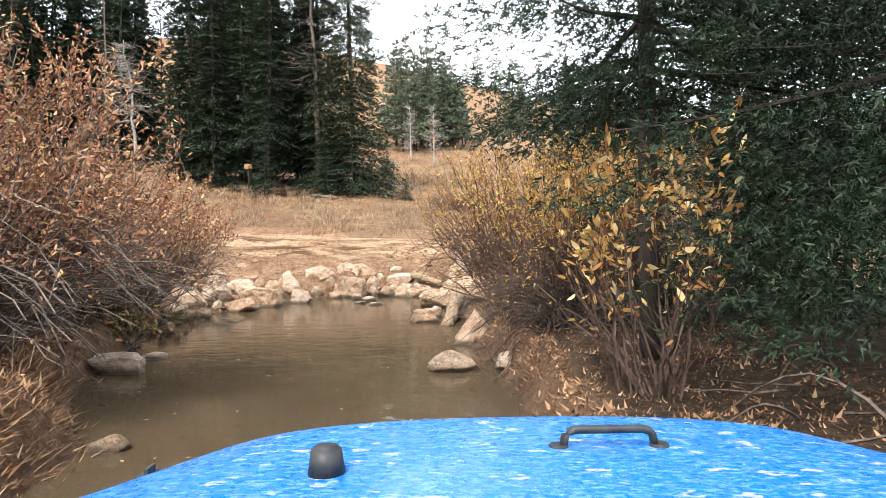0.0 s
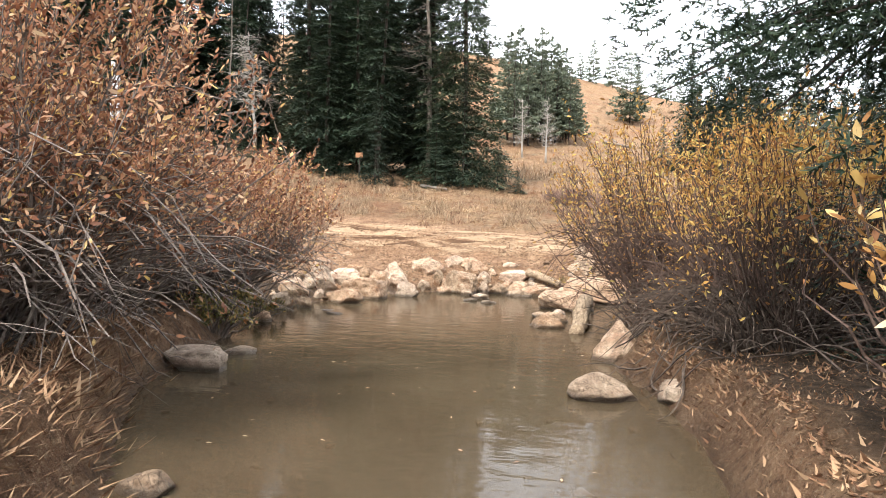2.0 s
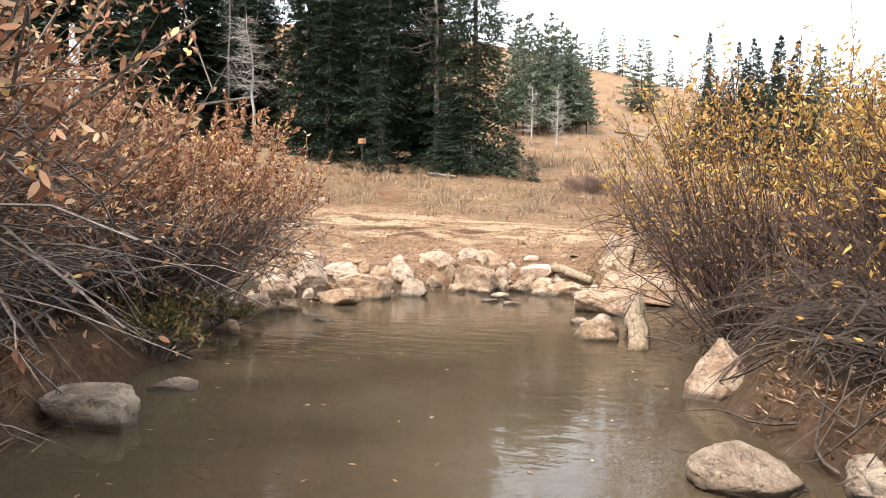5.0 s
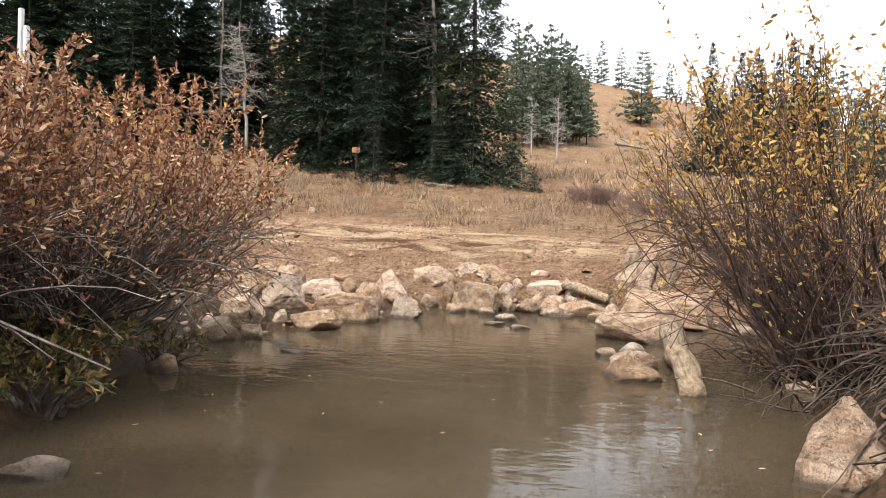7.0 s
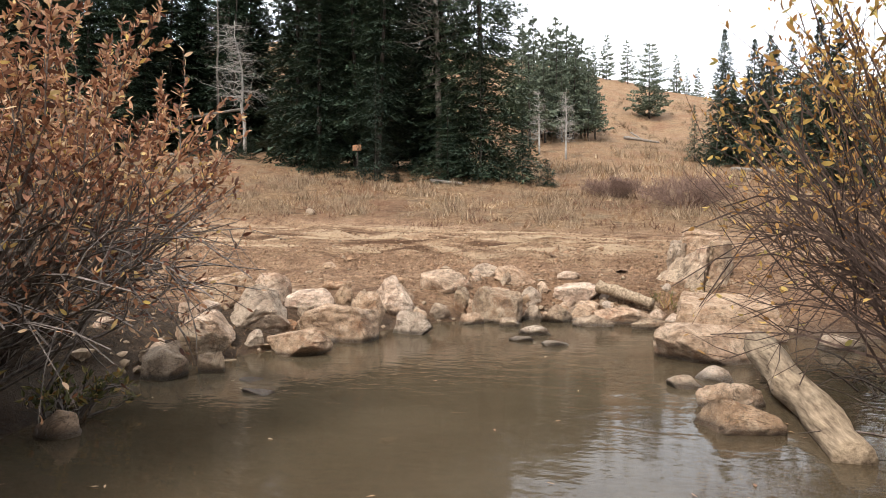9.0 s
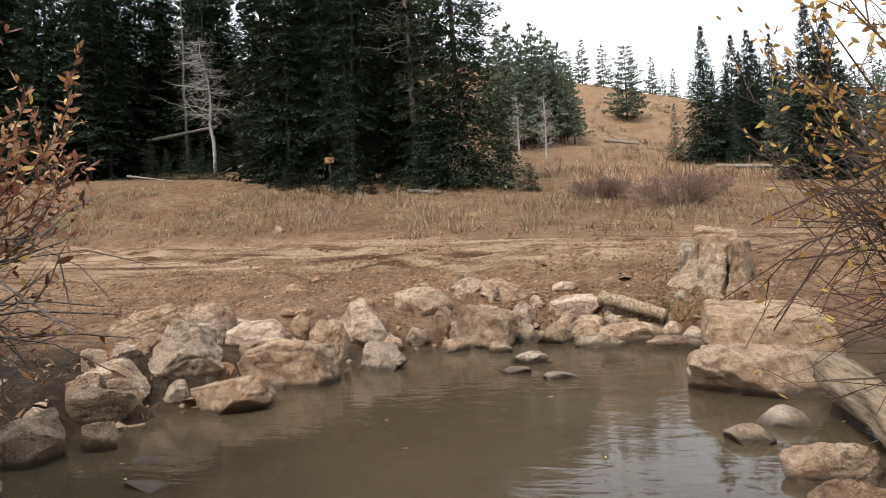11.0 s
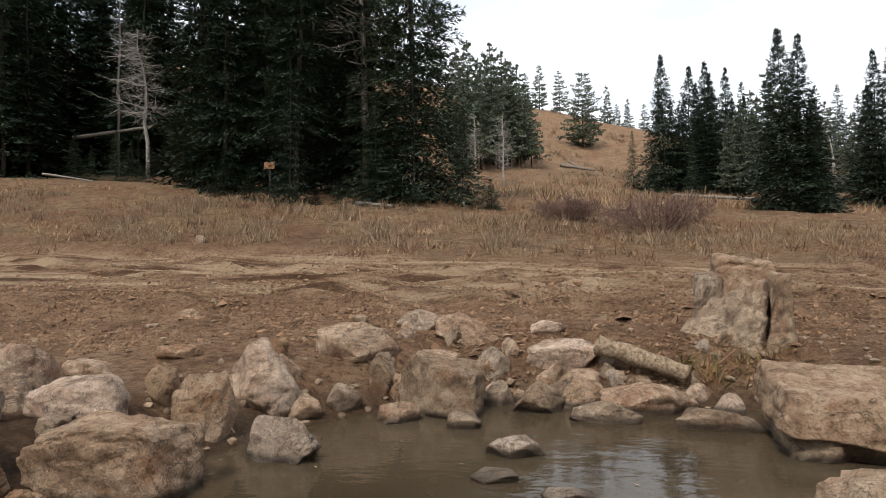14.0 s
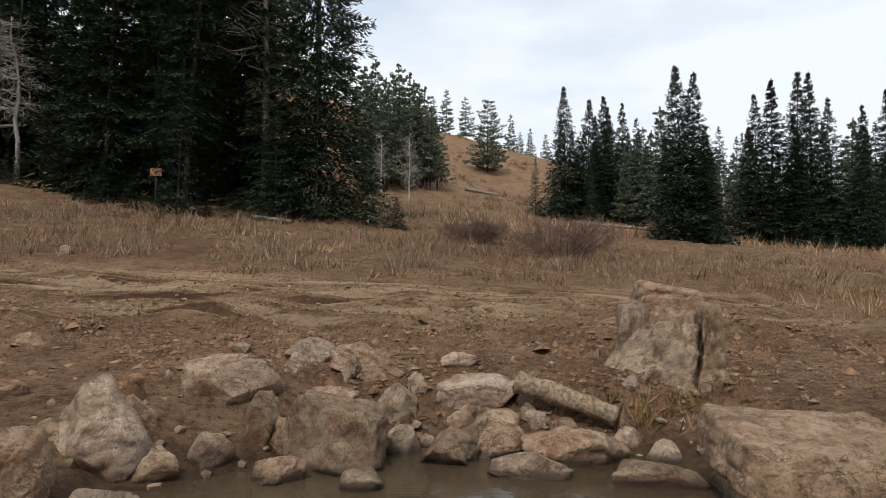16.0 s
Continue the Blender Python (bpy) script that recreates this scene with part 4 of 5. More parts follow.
plant(young_trees[1:], -6.9, 35.0, 6.6, "broad bushy spruce at the edge of woods", "tree", EDGE, 1.15)
plant(young_trees[:1], -5.0, 34.7, 3.4, "small bushy spruce at the edge of woods", "tree", EDGE, 1.0)
plant(young_trees[:1], -8.3, 34.6, 4.6, "small bushy spruce at the edge of woods", "tree", EDGE, 1.2)
plant(young_trees[:1], -11.4, 33.6, 5.8, "slender young spruce before the dark woods", "tree", EDGE, 0.75)
for x, y, h in ((-10.4, 33.7, 0.9), (-12.3, 34.2, 1.1), (-13.4, 34.4, 1.4), (-9.6, 33.9, 1.0), (-14.8, 35.0, 1.8), (-3.9, 34.6, 1.3)):
    plant(young_trees, x, y, h, "low spruce seedling at the foot of woods", "tree", EDGE, 1.7)
for k in range(78):
    x, y = tree_rng.uniform(-64, -8), tree_rng.uniform(42, 66)
    if k > 60:
        y = tree_rng.uniform(56, 76)
        x = -1.5 - (y - 9.4) * math.tan(math.radians(tree_rng.uniform(31, 43)))
    if x > -10 - (y - 41) * 0.45:
        x -= 13
    lane = math.degrees(math.atan2(-(x + 1.5), y - 9.4))
    if 29.5 < lane < 41.5 and y < 55:
        y += 13
    plant(far_trees, x, y, tree_rng.uniform(16, 24), FIR, "tree", "spruces deep in the woods", tree_rng.uniform(0.9, 1.25))
# the stand on the right of the open hillside
STAND = "green spruce in a small stand on grass"
for x, y, h in ((8.4, 72.3, 13.0), (9.6, 74, 9), (11.8, 77.3, 12.6), (13.3, 76.4, 13.0), (12.4, 73, 10), (15.5, 76, 9.5), (14.5, 70, 8),
                (8.0, 39.6, 8.1), (8.6, 39.9, 7.8), (7.3, 39.4, 4.4), (9.3, 40.6, 5.6), (8.9, 38.9, 3.6),
                (19.2, 57.0, 11.0), (20.9, 58.2, 12.4), (22.7, 57.8, 13.0), (23.4, 57.5, 13.0), (24.8, 57.3, 11.0), (21.8, 56.0, 8.5), (27.3, 57.7, 10.8), (29.5, 58, 12), (32.5, 58, 11)):
    plant(slim_trees, x, y, h, STAND, "tree", "spruces on the right slope", tree_rng.uniform(1.0, 1.25))
for x, y, h in ((9.0, 77, 10.5), (10.8, 75.5, 9.5), (13.0, 79, 11.5), (14.6, 79, 12.5), (15.9, 80.5, 13.2), (16.9, 78, 10.0), (11.0, 72.0, 7.0), (16.6, 73, 8.0),
                (20.4, 60.5, 9.0), (23.6, 60.0, 10.0), (26.0, 60.0, 9.5), (25.8, 55.5, 8.5), (28.4, 59.8, 9.5), (31.0, 61.0, 9.0)):
    plant(slim_trees, x, y, h, STAND, "tree", "spruces on the right slope", tree_rng.uniform(1.0, 1.3))
for x, y, h in ((13.1, 68.6, 7.0), (14.3, 69.4, 8.6), (15.4, 68.9, 8.8), (16.6, 68.2, 8.2), (17.9, 69.5, 8.6), (19.4, 68.0, 7.6), (20.6, 67.0, 7.6), (21.8, 66.4, 7.2), (18.6, 66.0, 6.0)):
    plant(pines, x, y, h, "pale green young pine among spruces", "tree", "young pines in the stand", 0.85)
for x, y, h in ((5.9, 74.2, 5.8), (10.3, 69.8, 5.4), (7.2, 70.5, 4.6)):
    plant(young_trees, x, y, h, "young spruce beside taller spruces", "tree", "spruces on the right slope", 0.7)
for k in range(44):
    x, y = tree_rng.uniform(17, 75), tree_rng.uniform(80, 135)
    if x < 0.20 * y:
        x += 22
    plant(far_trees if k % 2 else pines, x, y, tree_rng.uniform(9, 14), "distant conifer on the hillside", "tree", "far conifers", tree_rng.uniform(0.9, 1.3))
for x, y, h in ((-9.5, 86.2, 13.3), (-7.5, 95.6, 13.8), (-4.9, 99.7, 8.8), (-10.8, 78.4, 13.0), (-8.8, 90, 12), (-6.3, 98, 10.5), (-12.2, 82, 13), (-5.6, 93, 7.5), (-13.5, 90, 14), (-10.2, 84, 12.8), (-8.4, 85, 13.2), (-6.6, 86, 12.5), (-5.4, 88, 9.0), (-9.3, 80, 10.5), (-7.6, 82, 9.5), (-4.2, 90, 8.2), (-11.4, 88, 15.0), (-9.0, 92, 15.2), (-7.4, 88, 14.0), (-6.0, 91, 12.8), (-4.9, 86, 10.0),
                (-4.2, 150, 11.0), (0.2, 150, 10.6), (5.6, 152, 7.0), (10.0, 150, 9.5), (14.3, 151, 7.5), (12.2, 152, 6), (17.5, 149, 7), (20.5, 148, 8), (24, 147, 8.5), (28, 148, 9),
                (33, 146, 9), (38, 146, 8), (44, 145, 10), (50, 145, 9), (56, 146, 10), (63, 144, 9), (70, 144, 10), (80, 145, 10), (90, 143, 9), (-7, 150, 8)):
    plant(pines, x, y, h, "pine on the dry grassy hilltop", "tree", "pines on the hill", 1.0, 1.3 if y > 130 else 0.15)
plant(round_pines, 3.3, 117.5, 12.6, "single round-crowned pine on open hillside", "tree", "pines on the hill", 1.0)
for x, y, h in ((-25.2, 43.6, 2.6), (-26.6, 44.2, 3.2), (-24.2, 43.0, 1.6), (-28.0, 44.0, 2.2), (-29.6, 44.6, 3.0), (-23.2, 42.4, 2.4)):
    plant(young_trees, x, y, h, "young spruce in the shade of woods", "tree", EDGE, 1.1)
for k in KINDS:
    for o in (*k.children_recursive, k):
        bpy.data.objects.remove(o)

# dead trees
def set_snag(ob, x, y, label):
    ob.location = (x, y, at_ground(x, y, 0.1))
    return tagged(ob, label, "dead tree", "dead trees")


set_snag(snag("dead_tree", 3, 9.9, 110, 2.7, 0.16, DEAD_WOOD, 0.40, 0.35, 5, crook=0.03), -27.6, 48.6, "bleached white dead tree with crooked bare branches")
set_snag(snag("dead_tree", 4, 20.0, 170, 1.9, 0.17, DEAD_TWIG, 0.22, 0.5), -9.4, 36.9, "grey brown dead spruce with drooping bare twigs")
set_snag(snag("dead_tree", 5, 18.0, 30, 1.2, 0.12, DEAD_TWIG, 0.3, 0.4), -31.5, 51.0, "thin grey dead trunk among spruces")
set_snag(snag("bare_aspen", 6, 7.2, 90, 1.5, 0.12, DEAD_WOOD, 0.25, 0.0, 5), -6.2, 70.8, "bare white aspen on the dry hillside")
set_snag(snag("bare_aspen", 7, 6.6, 80, 1.4, 0.11, DEAD_WOOD, 0.25, 0.0, 5), -9.0, 72.5, "bare white aspen on the dry hillside")
set_snag(snag("dead_tree", 8, 3.4, 16, 0.6, 0.13, DEAD_WOOD, 0.15, 0.3), 10.4, 41.0, "short broken dead trunk beside spruces")
log((-32.9, 48.3, 10.8), (-29.0, 51.2, 12.0), 0.12, 0.09, "bleached dead trunk caught leaning in the woods", GREY_LOG, seed=5)
log((-27.3, 39.6, at_ground(-27.3, 39.6) + 0.45), (-23.6, 38.6, at_ground(-23.6, 38.6) + 0.1), 0.06, 0.03, "pale fallen trunk in grass before the woods", GREY_LOG, seed=12)
log((7.7, 64.0, at_ground(7.7, 64.0) + 0.2), (13.5, 60.5, at_ground(13.5, 60.5) + 0.25), 0.17, 0.10, "long grey fallen trunk below the spruces", GREY_LOG, seed=6)
log((-8.9, 33.9, at_ground(-8.9, 33.9) + 0.1), (-7.4, 33.5, at_ground(-7.4, 33.5) + 0.08), 0.09, 0.06, "short pale log in dry grass", GREY_LOG, seed=7)
log((-0.6, 95.5, at_ground(-0.6, 95.5) + 0.3), (3.6, 93.0, at_ground(3.6, 93) + 0.2), 0.25, 0.12, "fallen grey tree with branches on hillside", GREY_LOG, seed=8)
log((0.2, 96.5, at_ground(0.2, 96.5) + 0.9), (1.8, 93.6, at_ground(1.8, 93.6) + 0.2), 0.12, 0.06, "fallen grey tree with branches on hillside", GREY_LOG, seed=9)
for x, y, top in ((-11.05, 14.8, 5.4), (-10.86, 14.75, 5.05)):
    b = at_ground(x, y, 0.3)
    v, f = tubes([(np.c_[np.full(5, x), np.full(5, y), np.linspace(b, top, 5)], np.full(5, 0.05))], 8)
    tagged(mesh_object("white_post", v, f, WHITE_WOOD), "tall straight white post behind the willows", "post", "white posts")
# small orange sign on a trunk at the wood's edge
sx, sy = -12.9, 35.2
sz = at_ground(sx, sy)
sign = empty("trail_sign", sx, sy, sz)
tagged(sign, "small faded orange sign on a wooden stake", "sign")
bm = bmesh.new()
bmesh.ops.create_cube(bm, size=1, matrix=Matrix.Translation((0, -0.06, 1.30)) @ Matrix.Diagonal((0.44, 0.025, 0.28, 1)))
bmesh.ops.bevel(bm, geom=bm.edges[:], offset=0.008, segments=1, affect="EDGES")
part("sign_board", bm, SIGN_PAINT, sign, "faded orange board")
bm = bmesh.new()
bmesh.ops.create_cube(bm, size=1, matrix=Matrix.Translation((0, 0, 0.6)) @ Matrix.Diagonal((0.06, 0.06, 1.6, 1)))
bmesh.ops.bevel(bm, geom=bm.edges[:], offset=0.01, segments=1, affect="EDGES")
part("stake", bm, SPRUCE_BARK, sign)


# ---- willows ----
def willow(name, seed, r, h, stems, twigs, leaves, leaf, leaf_mat, lean=(0, 0), bare=0.25, bark=WILLOW_BARK, thick=0.013, low=0.25, slim=0.19, broad=False):
    """A many-stemmed shrub: bowed stems from one root, some arching low, forked twigs, narrow leaves towards the tips."""
    rng = np.random.default_rng(seed)
    bush = empty(name, 0, 0, 0)
    paths, tips = [], []
    for k in range(stems):
        a = rng.uniform(0, 2 * np.pi)
        arch = rng.uniform() < low
        out = r * (rng.uniform(0.7, 1.12) if arch else np.sqrt(rng.uniform(0.02, 1.0)))
        top = h * rng.uniform(0.05, 0.42) if arch else h * rng.uniform(0.6, 1.0) * (1 - 0.38 * (out / r) ** 2)
        root = np.array([np.cos(a), np.sin(a), 0]) * rng.uniform(0, 0.28) * r
        root = root + np.r_[rng.normal(size=2) * 0.1 * r, 0]
        end = np.array([np.cos(a) * out + lean[0] * rng.uniform(0.4, 1), np.sin(a) * out + lean[1] * rng.uniform(0.4, 1), top])
        s = np.linspace(0, 1, 7)[:, None]
        bow = s ** (np.array([0.9, 0.9, 0.6]) if arch else np.array([0.75, 0.75, 1.1]))
        pts = root + (end - root) * bow + np.cumsum(rng.normal(size=(7, 3)) * 0.022 * h * (s > 0), axis=0)
        if arch:
            pts[:, 2] = root[2] + h * rng.uniform(0.14, 0.42) * np.sin(np.pi * s[:, 0] * rng.uniform(0.62, 0.98)) + 0.04 + pts[:, 2] * 0.12
        pts[0, 2] = -0.1
        paths.append((pts, thick * rng.uniform(0.6, 1.5) * (1 - 0.75 * s[:, 0])))
        for j in range(max(1, twigs // stems)):
            q = rng.uniform(0.3, 0.97)
            i = int(q * 6)
            b = pts[i] + (pts[min(i + 1, 6)] - pts[i]) * (q * 6 - i)
            way = unit(pts[min(i + 1, 6)] - pts[max(i - 1, 0)]) + rng.normal(size=3) * 0.5
            way[2] += 0.3
            long = h * rng.uniform(0.10, 0.28)
            u = np.linspace(0, 1, 4)[:, None]
            tp = b + unit(way) * long * u + np.cumsum(rng.normal(size=(4, 3)) * 0.05 * long * (u > 0), axis=0)
            if np.hypot(*(tp[-1, :2] - 0.6 * np.array(lean))) > 1.08 * r or tp[-1, 2] > 1.08 * h:
                continue
            paths.append((tp, thick * 0.33 * (1.1 - u[:, 0])))
            tips.append(tp)
        tips.append(pts[-3:][[0, 1, 1, 2]])
    v, f = tubes(paths, 3)
    tagged(mesh_object("stem_work", v, f, bark, bush), kind="stuff")
    tips = np.array(tips)
    n = leaves
    if n:
        w = np.clip((tips[:, -1, 2] / h) - bare, 0.02, 1) ** 0.9
        pick = rng.choice(len(tips), n, p=w / w.sum())
        q = rng.uniform(0.2, 2.999, n)
        i = q.astype(int)
        fr = (q - i)[:, None]
        b = tips[pick, i] * (1 - fr) + tips[pick, i + 1] * fr
        way = unit(tips[pick, 3] - tips[pick, 0]) * 0.7 + rng.normal(size=(n, 3)) * 0.6
        size = leaf * rng.uniform(0.5, 1.35, n)
        v, f = broad_leaves(b, way, size, size * slim, rng) if broad else sprays(b, way, size, size * slim, rng, 0.5)
        tagged(mesh_object("foliage", v, f, leaf_mat, bush), kind="stuff")
    return bush


def set_bush(ob, x, y, label, group="willows on the banks", z=None):
    ob.location = (x, y, max(at_ground(x, y), 0.0) if z is None else z)
    return tagged(ob, label, "shrub", group)


RUST = "rust brown autumn willow thicket leaning over water"
set_bush(willow("willow_bush", 41, 2.1, 3.0, 400, 4200, 62000, 0.047, RUST_LEAF, (0.5, 0.1), 0.20, low=0.40, slim=0.20, thick=0.014, broad=True), -3.9, 5.0, RUST)
set_bush(willow("willow_bush", 2, 2.0, 2.3, 260, 2600, 46000, 0.050, RUST_LEAF, (0.3, 0.2), 0.28, slim=0.20, thick=0.013, broad=True), -5.5, 8.0, RUST)
set_bush(willow("willow_bush", 3, 1.95, 2.1, 330, 2900, 44000, 0.048, RUST_LEAF, (0.2, 0.0), 0.46, slim=0.20, broad=True), -5.0, 9.8, RUST)
set_bush(willow("willow_bush", 7, 2.2, 2.7, 110, 900, 14000, 0.075, RUST_LEAF, (0.0, 0.0), 0.1), -7.8, 6.3, "tall rust brown willow behind the front thicket")
set_bush(willow("willow_bush", 4, 2.3, 3.5, 400, 3600, 15000, 0.056, GOLD_LEAF, (-0.35, 0.0), 0.46, low=0.32, bark=GOLD_BARK, slim=0.22, broad=True), 2.22, 12.1, "golden brown willow with many bare stems")
set_bush(willow("willow_bush", 5, 1.4, 2.3, 150, 1000, 3400, 0.066, GOLD_LEAF, (-0.25, 0.0), 0.42, low=0.45, bark=GOLD_BARK), 2.5, 8.5, "small golden willow over tangled grey roots")
set_bush(willow("willow_bush", 8, 2.2, 3.4, 150, 1200, 5000, 0.08, GOLD_LEAF, (0.0, 0.0), 0.3, bark=GOLD_BARK), 4.6, 11.8, "tall golden willow behind the outlet")
set_bush(willow("broad_leaf_shrub", 6, 0.62, 1.85, 36, 300, 800, 0.078, YELLOW_LEAF, (-0.05, 0.0), 0.3, GOLD_BARK, slim=0.19, low=0.2, thick=0.008, broad=True), 2.28, 4.40, "shrub with large yellow leaves below the spruce")
set_bush(willow("bare_shrub", 9, 1.7, 1.15, 110, 1400, 6000, 0.18, RED_TWIG, (0, 0), 0.0, RED_TWIG, 0.010, 0.1, slim=0.035), 1.3, 30.4, "dense leafless reddish brown shrub on grass", "bare shrubs")
set_bush(willow("bare_shrub", 10, 1.2, 0.8, 90, 1100, 5500, 0.16, RED_TWIG, (0, 0), 0.0, RED_TWIG, 0.010, 0.1, slim=0.035), -1.2, 32.2, "dense leafless reddish brown shrub on grass", "bare shrubs")
set_bush(willow("herb_clump", 11, 0.55, 0.5, 40, 120, 700, 0.08, GREEN_LEAF, (0.1, -0.1), 0.0, slim=0.22), -4.35, 9.3, "yellowing green herbs on the bank's edge", "low herbs")
set_bush(willow("herb_clump", 12, 0.5, 0.42, 36, 110, 620, 0.07, GREEN_LEAF, (0.1, -0.1), 0.0, slim=0.22), -3.95, 8.7, "yellowing green herbs on the bank's edge", "low herbs")
set_bush(willow("herb_clump", 13, 0.35, 0.4, 26, 80, 420, 0.06, GREEN_LEAF, (0.1, 0.0), 0.0, slim=0.22), -4.45, 10.6, "yellowing green herbs on the bank's edge", "low herbs")

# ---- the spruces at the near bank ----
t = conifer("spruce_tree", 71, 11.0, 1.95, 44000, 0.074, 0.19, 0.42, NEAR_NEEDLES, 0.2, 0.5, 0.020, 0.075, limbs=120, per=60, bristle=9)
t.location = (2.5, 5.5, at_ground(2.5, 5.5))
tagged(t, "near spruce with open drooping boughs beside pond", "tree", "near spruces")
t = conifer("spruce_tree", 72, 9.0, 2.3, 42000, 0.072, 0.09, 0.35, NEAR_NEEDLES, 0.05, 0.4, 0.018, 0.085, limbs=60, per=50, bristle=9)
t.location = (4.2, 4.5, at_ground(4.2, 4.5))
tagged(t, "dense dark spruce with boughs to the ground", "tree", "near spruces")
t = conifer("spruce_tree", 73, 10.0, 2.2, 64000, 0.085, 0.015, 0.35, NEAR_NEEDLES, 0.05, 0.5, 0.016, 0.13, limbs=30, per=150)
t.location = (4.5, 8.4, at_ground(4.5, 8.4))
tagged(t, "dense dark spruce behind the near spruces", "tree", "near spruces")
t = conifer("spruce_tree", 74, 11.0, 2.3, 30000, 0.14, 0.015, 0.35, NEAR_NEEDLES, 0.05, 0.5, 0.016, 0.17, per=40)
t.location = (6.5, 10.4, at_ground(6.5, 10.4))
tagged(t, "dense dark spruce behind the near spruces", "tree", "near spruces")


# ---- grass, stones and litter ----
def blades(name, spots, per, tall, spread, mat, label, category, seed, width=0.011, lie=0.45):
    """Clumps of dry blades at the spots, x and y: one object."""
    rng = np.random.default_rng(seed)
    n = len(spots) * per
    root = np.repeat(spots, per, 0) + rng.normal(size=(n, 2)) * spread
    size = np.repeat(tall * np.minimum(rng.lognormal(-0.3, 0.62, len(spots)), 1.9), per) * rng.uniform(0.5, 1.15, n)
    z = np.maximum(ground_z(root[:, 0], root[:, 1]), -0.05) - 0.02
    tilt = rng.normal(size=(n, 2)) * lie
    way = unit(np.c_[tilt, np.ones(n)])
    a = rng.uniform(0, np.pi, n)
    side = np.c_[np.cos(a), np.sin(a), np.zeros(n)] * width * (size / tall)[:, None] * rng.uniform(0.6, 1.4, n)[:, None]
    b = np.c_[root, z]
    v = np.stack([b - side, b + side, b + way * size[:, None]], 1).reshape(-1, 3)
    f = np.arange(3 * n).reshape(-1, 3)
    return tagged(mesh_object(name, v, f, mat), label, category, kind="stuff")


def scatter(seed, n, x0, x1, y0, y1, keep):
    rng = np.random.default_rng(seed)
    p = np.c_[rng.uniform(x0, x1, n), rng.uniform(y0, y1, n)]
    return p[rng.uniform(size=n) < keep(p[:, 0], p[:, 1])]


def verge(x, y):
    return ramp(y - (26.2 - 0.03 * x + 1.6 * (lattice(x * 0.5, y * 0.5, 21) - 0.5)), -0.3, 1.2) * (0.04 + 0.96 * ramp(0.55 * lattice(x * 0.8, y * 0.9, 31) + 0.45 * lattice(x * 2.0, y * 2.6, 37), 0.45, 0.58))


def outlet(x, y):
    return ramp(x - 0.35 * (y - 17), 1.7, 4.0) * ramp(shore_gap(x, y), 0.4, 0.9) * (0.2 + 0.8 * ramp(lattice(x * 1.1, y * 1.1, 32), 0.35, 0.6))


blades("dry_grass", scatter(1, 13500, -42, 22, 25.2, 36.5, verge), 22, 0.13, 0.09, STRAW, "tan dry grass above the dirt road", "grass", 1, 0.010, 0.75)
blades("hillside_grass", scatter(2, 2600, -12, 30, 36, 80, lambda x, y: 0.3 + 0.7 * lattice(x * 0.3, y * 0.3, 33)), 16, 0.34, 0.25, STRAW, "tan dry grass on the hillside", "grass", 2, 0.022)
blades("bank_grass", scatter(3, 2600, 1.2, 14, 16.8, 27, outlet), 11, 0.22, 0.08, STRAW, "sparse dry grass on trampled dirt", "grass", 3, 0.009)
blades("rust_scrub", scatter(15, 1500, -40, 20, 25.8, 34.5, lambda x, y: ramp(lattice(x * 0.5, y * 0.8, 36), 0.45, 0.65)), 26, 0.17, 0.16, RED_SCRUB, "low reddish brown weeds among dry grass", "weeds", 16, 0.010, 0.8)
blades("sage_scrub", scatter(4, 2600, -32, 14, 26.4, 33.5, lambda x, y: ramp(lattice(x * 0.7, y * 0.9, 34), 0.50, 0.66)), 40, 0.24, 0.15, SAGE, "grey brown sage scrub in dry grass", "scrub", 4, 0.010, 0.55)
blades("hill_scrub", scatter(9, 1700, -12, 34, 42, 135, lambda x, y: ramp(lattice(x * 0.2, y * 0.14, 35), 0.35, 0.7)), 30, 0.55, 0.30, SAGE, "dark sage scrub dotted over the hillside", "scrub", 9, 0.03, 0.7)
blades("bank_litter", scatter(5, 2600, -4.6, -1.2, 2.6, 7.0, lambda x, y: ramp(shore_gap(x, y), 0.0, 0.1) * (x < 0)), 22, 0.12, 0.07, LITTER, "matted brown grass on the undercut bank", "grass", 5, 0.008, 2.6)
blades("leaf_litter", scatter(6, 2400, 1.1, 4.0, 3.0, 9.5, lambda x, y: ramp(shore_gap(x, y), 0.02, 0.2)), 34, 0.045, 0.12, LITTER, "fallen brown leaves and needles on bank", "leaf litter", 6, 0.010, 2.2)
blades("shore_litter", scatter(7, 700, -7.5, -3.8, 7.0, 14.0, lambda x, y: ramp(shore_gap(x, y), 0.05, 0.3)), 20, 0.06, 0.10, LITTER, "fallen brown leaves under the willows", "leaf litter", 7, 0.010, 1.8)
blades("boulder_moss", scatter(8, 26, BX - 0.6, BX + 0.6, BY - 0.26, BY + 0.05, lambda x, y: ramp(lattice(x * 4.0, y * 4.0, 38), 0.3, 0.5)), 24, 0.15, 0.05, GREEN_LEAF, "tufts of green grass below the split boulder", "grass", 8, 0.007, 0.8)


blades("boulder_straw", scatter(18, 60, BX - 0.75, BX + 0.85, BY - 0.35, BY + 0.15, lambda x, y: 0.8 + 0 * x), 14, 0.17, 0.06, STRAW, "dry brown grass round the split boulder", "grass", 18, 0.006, 1.1)


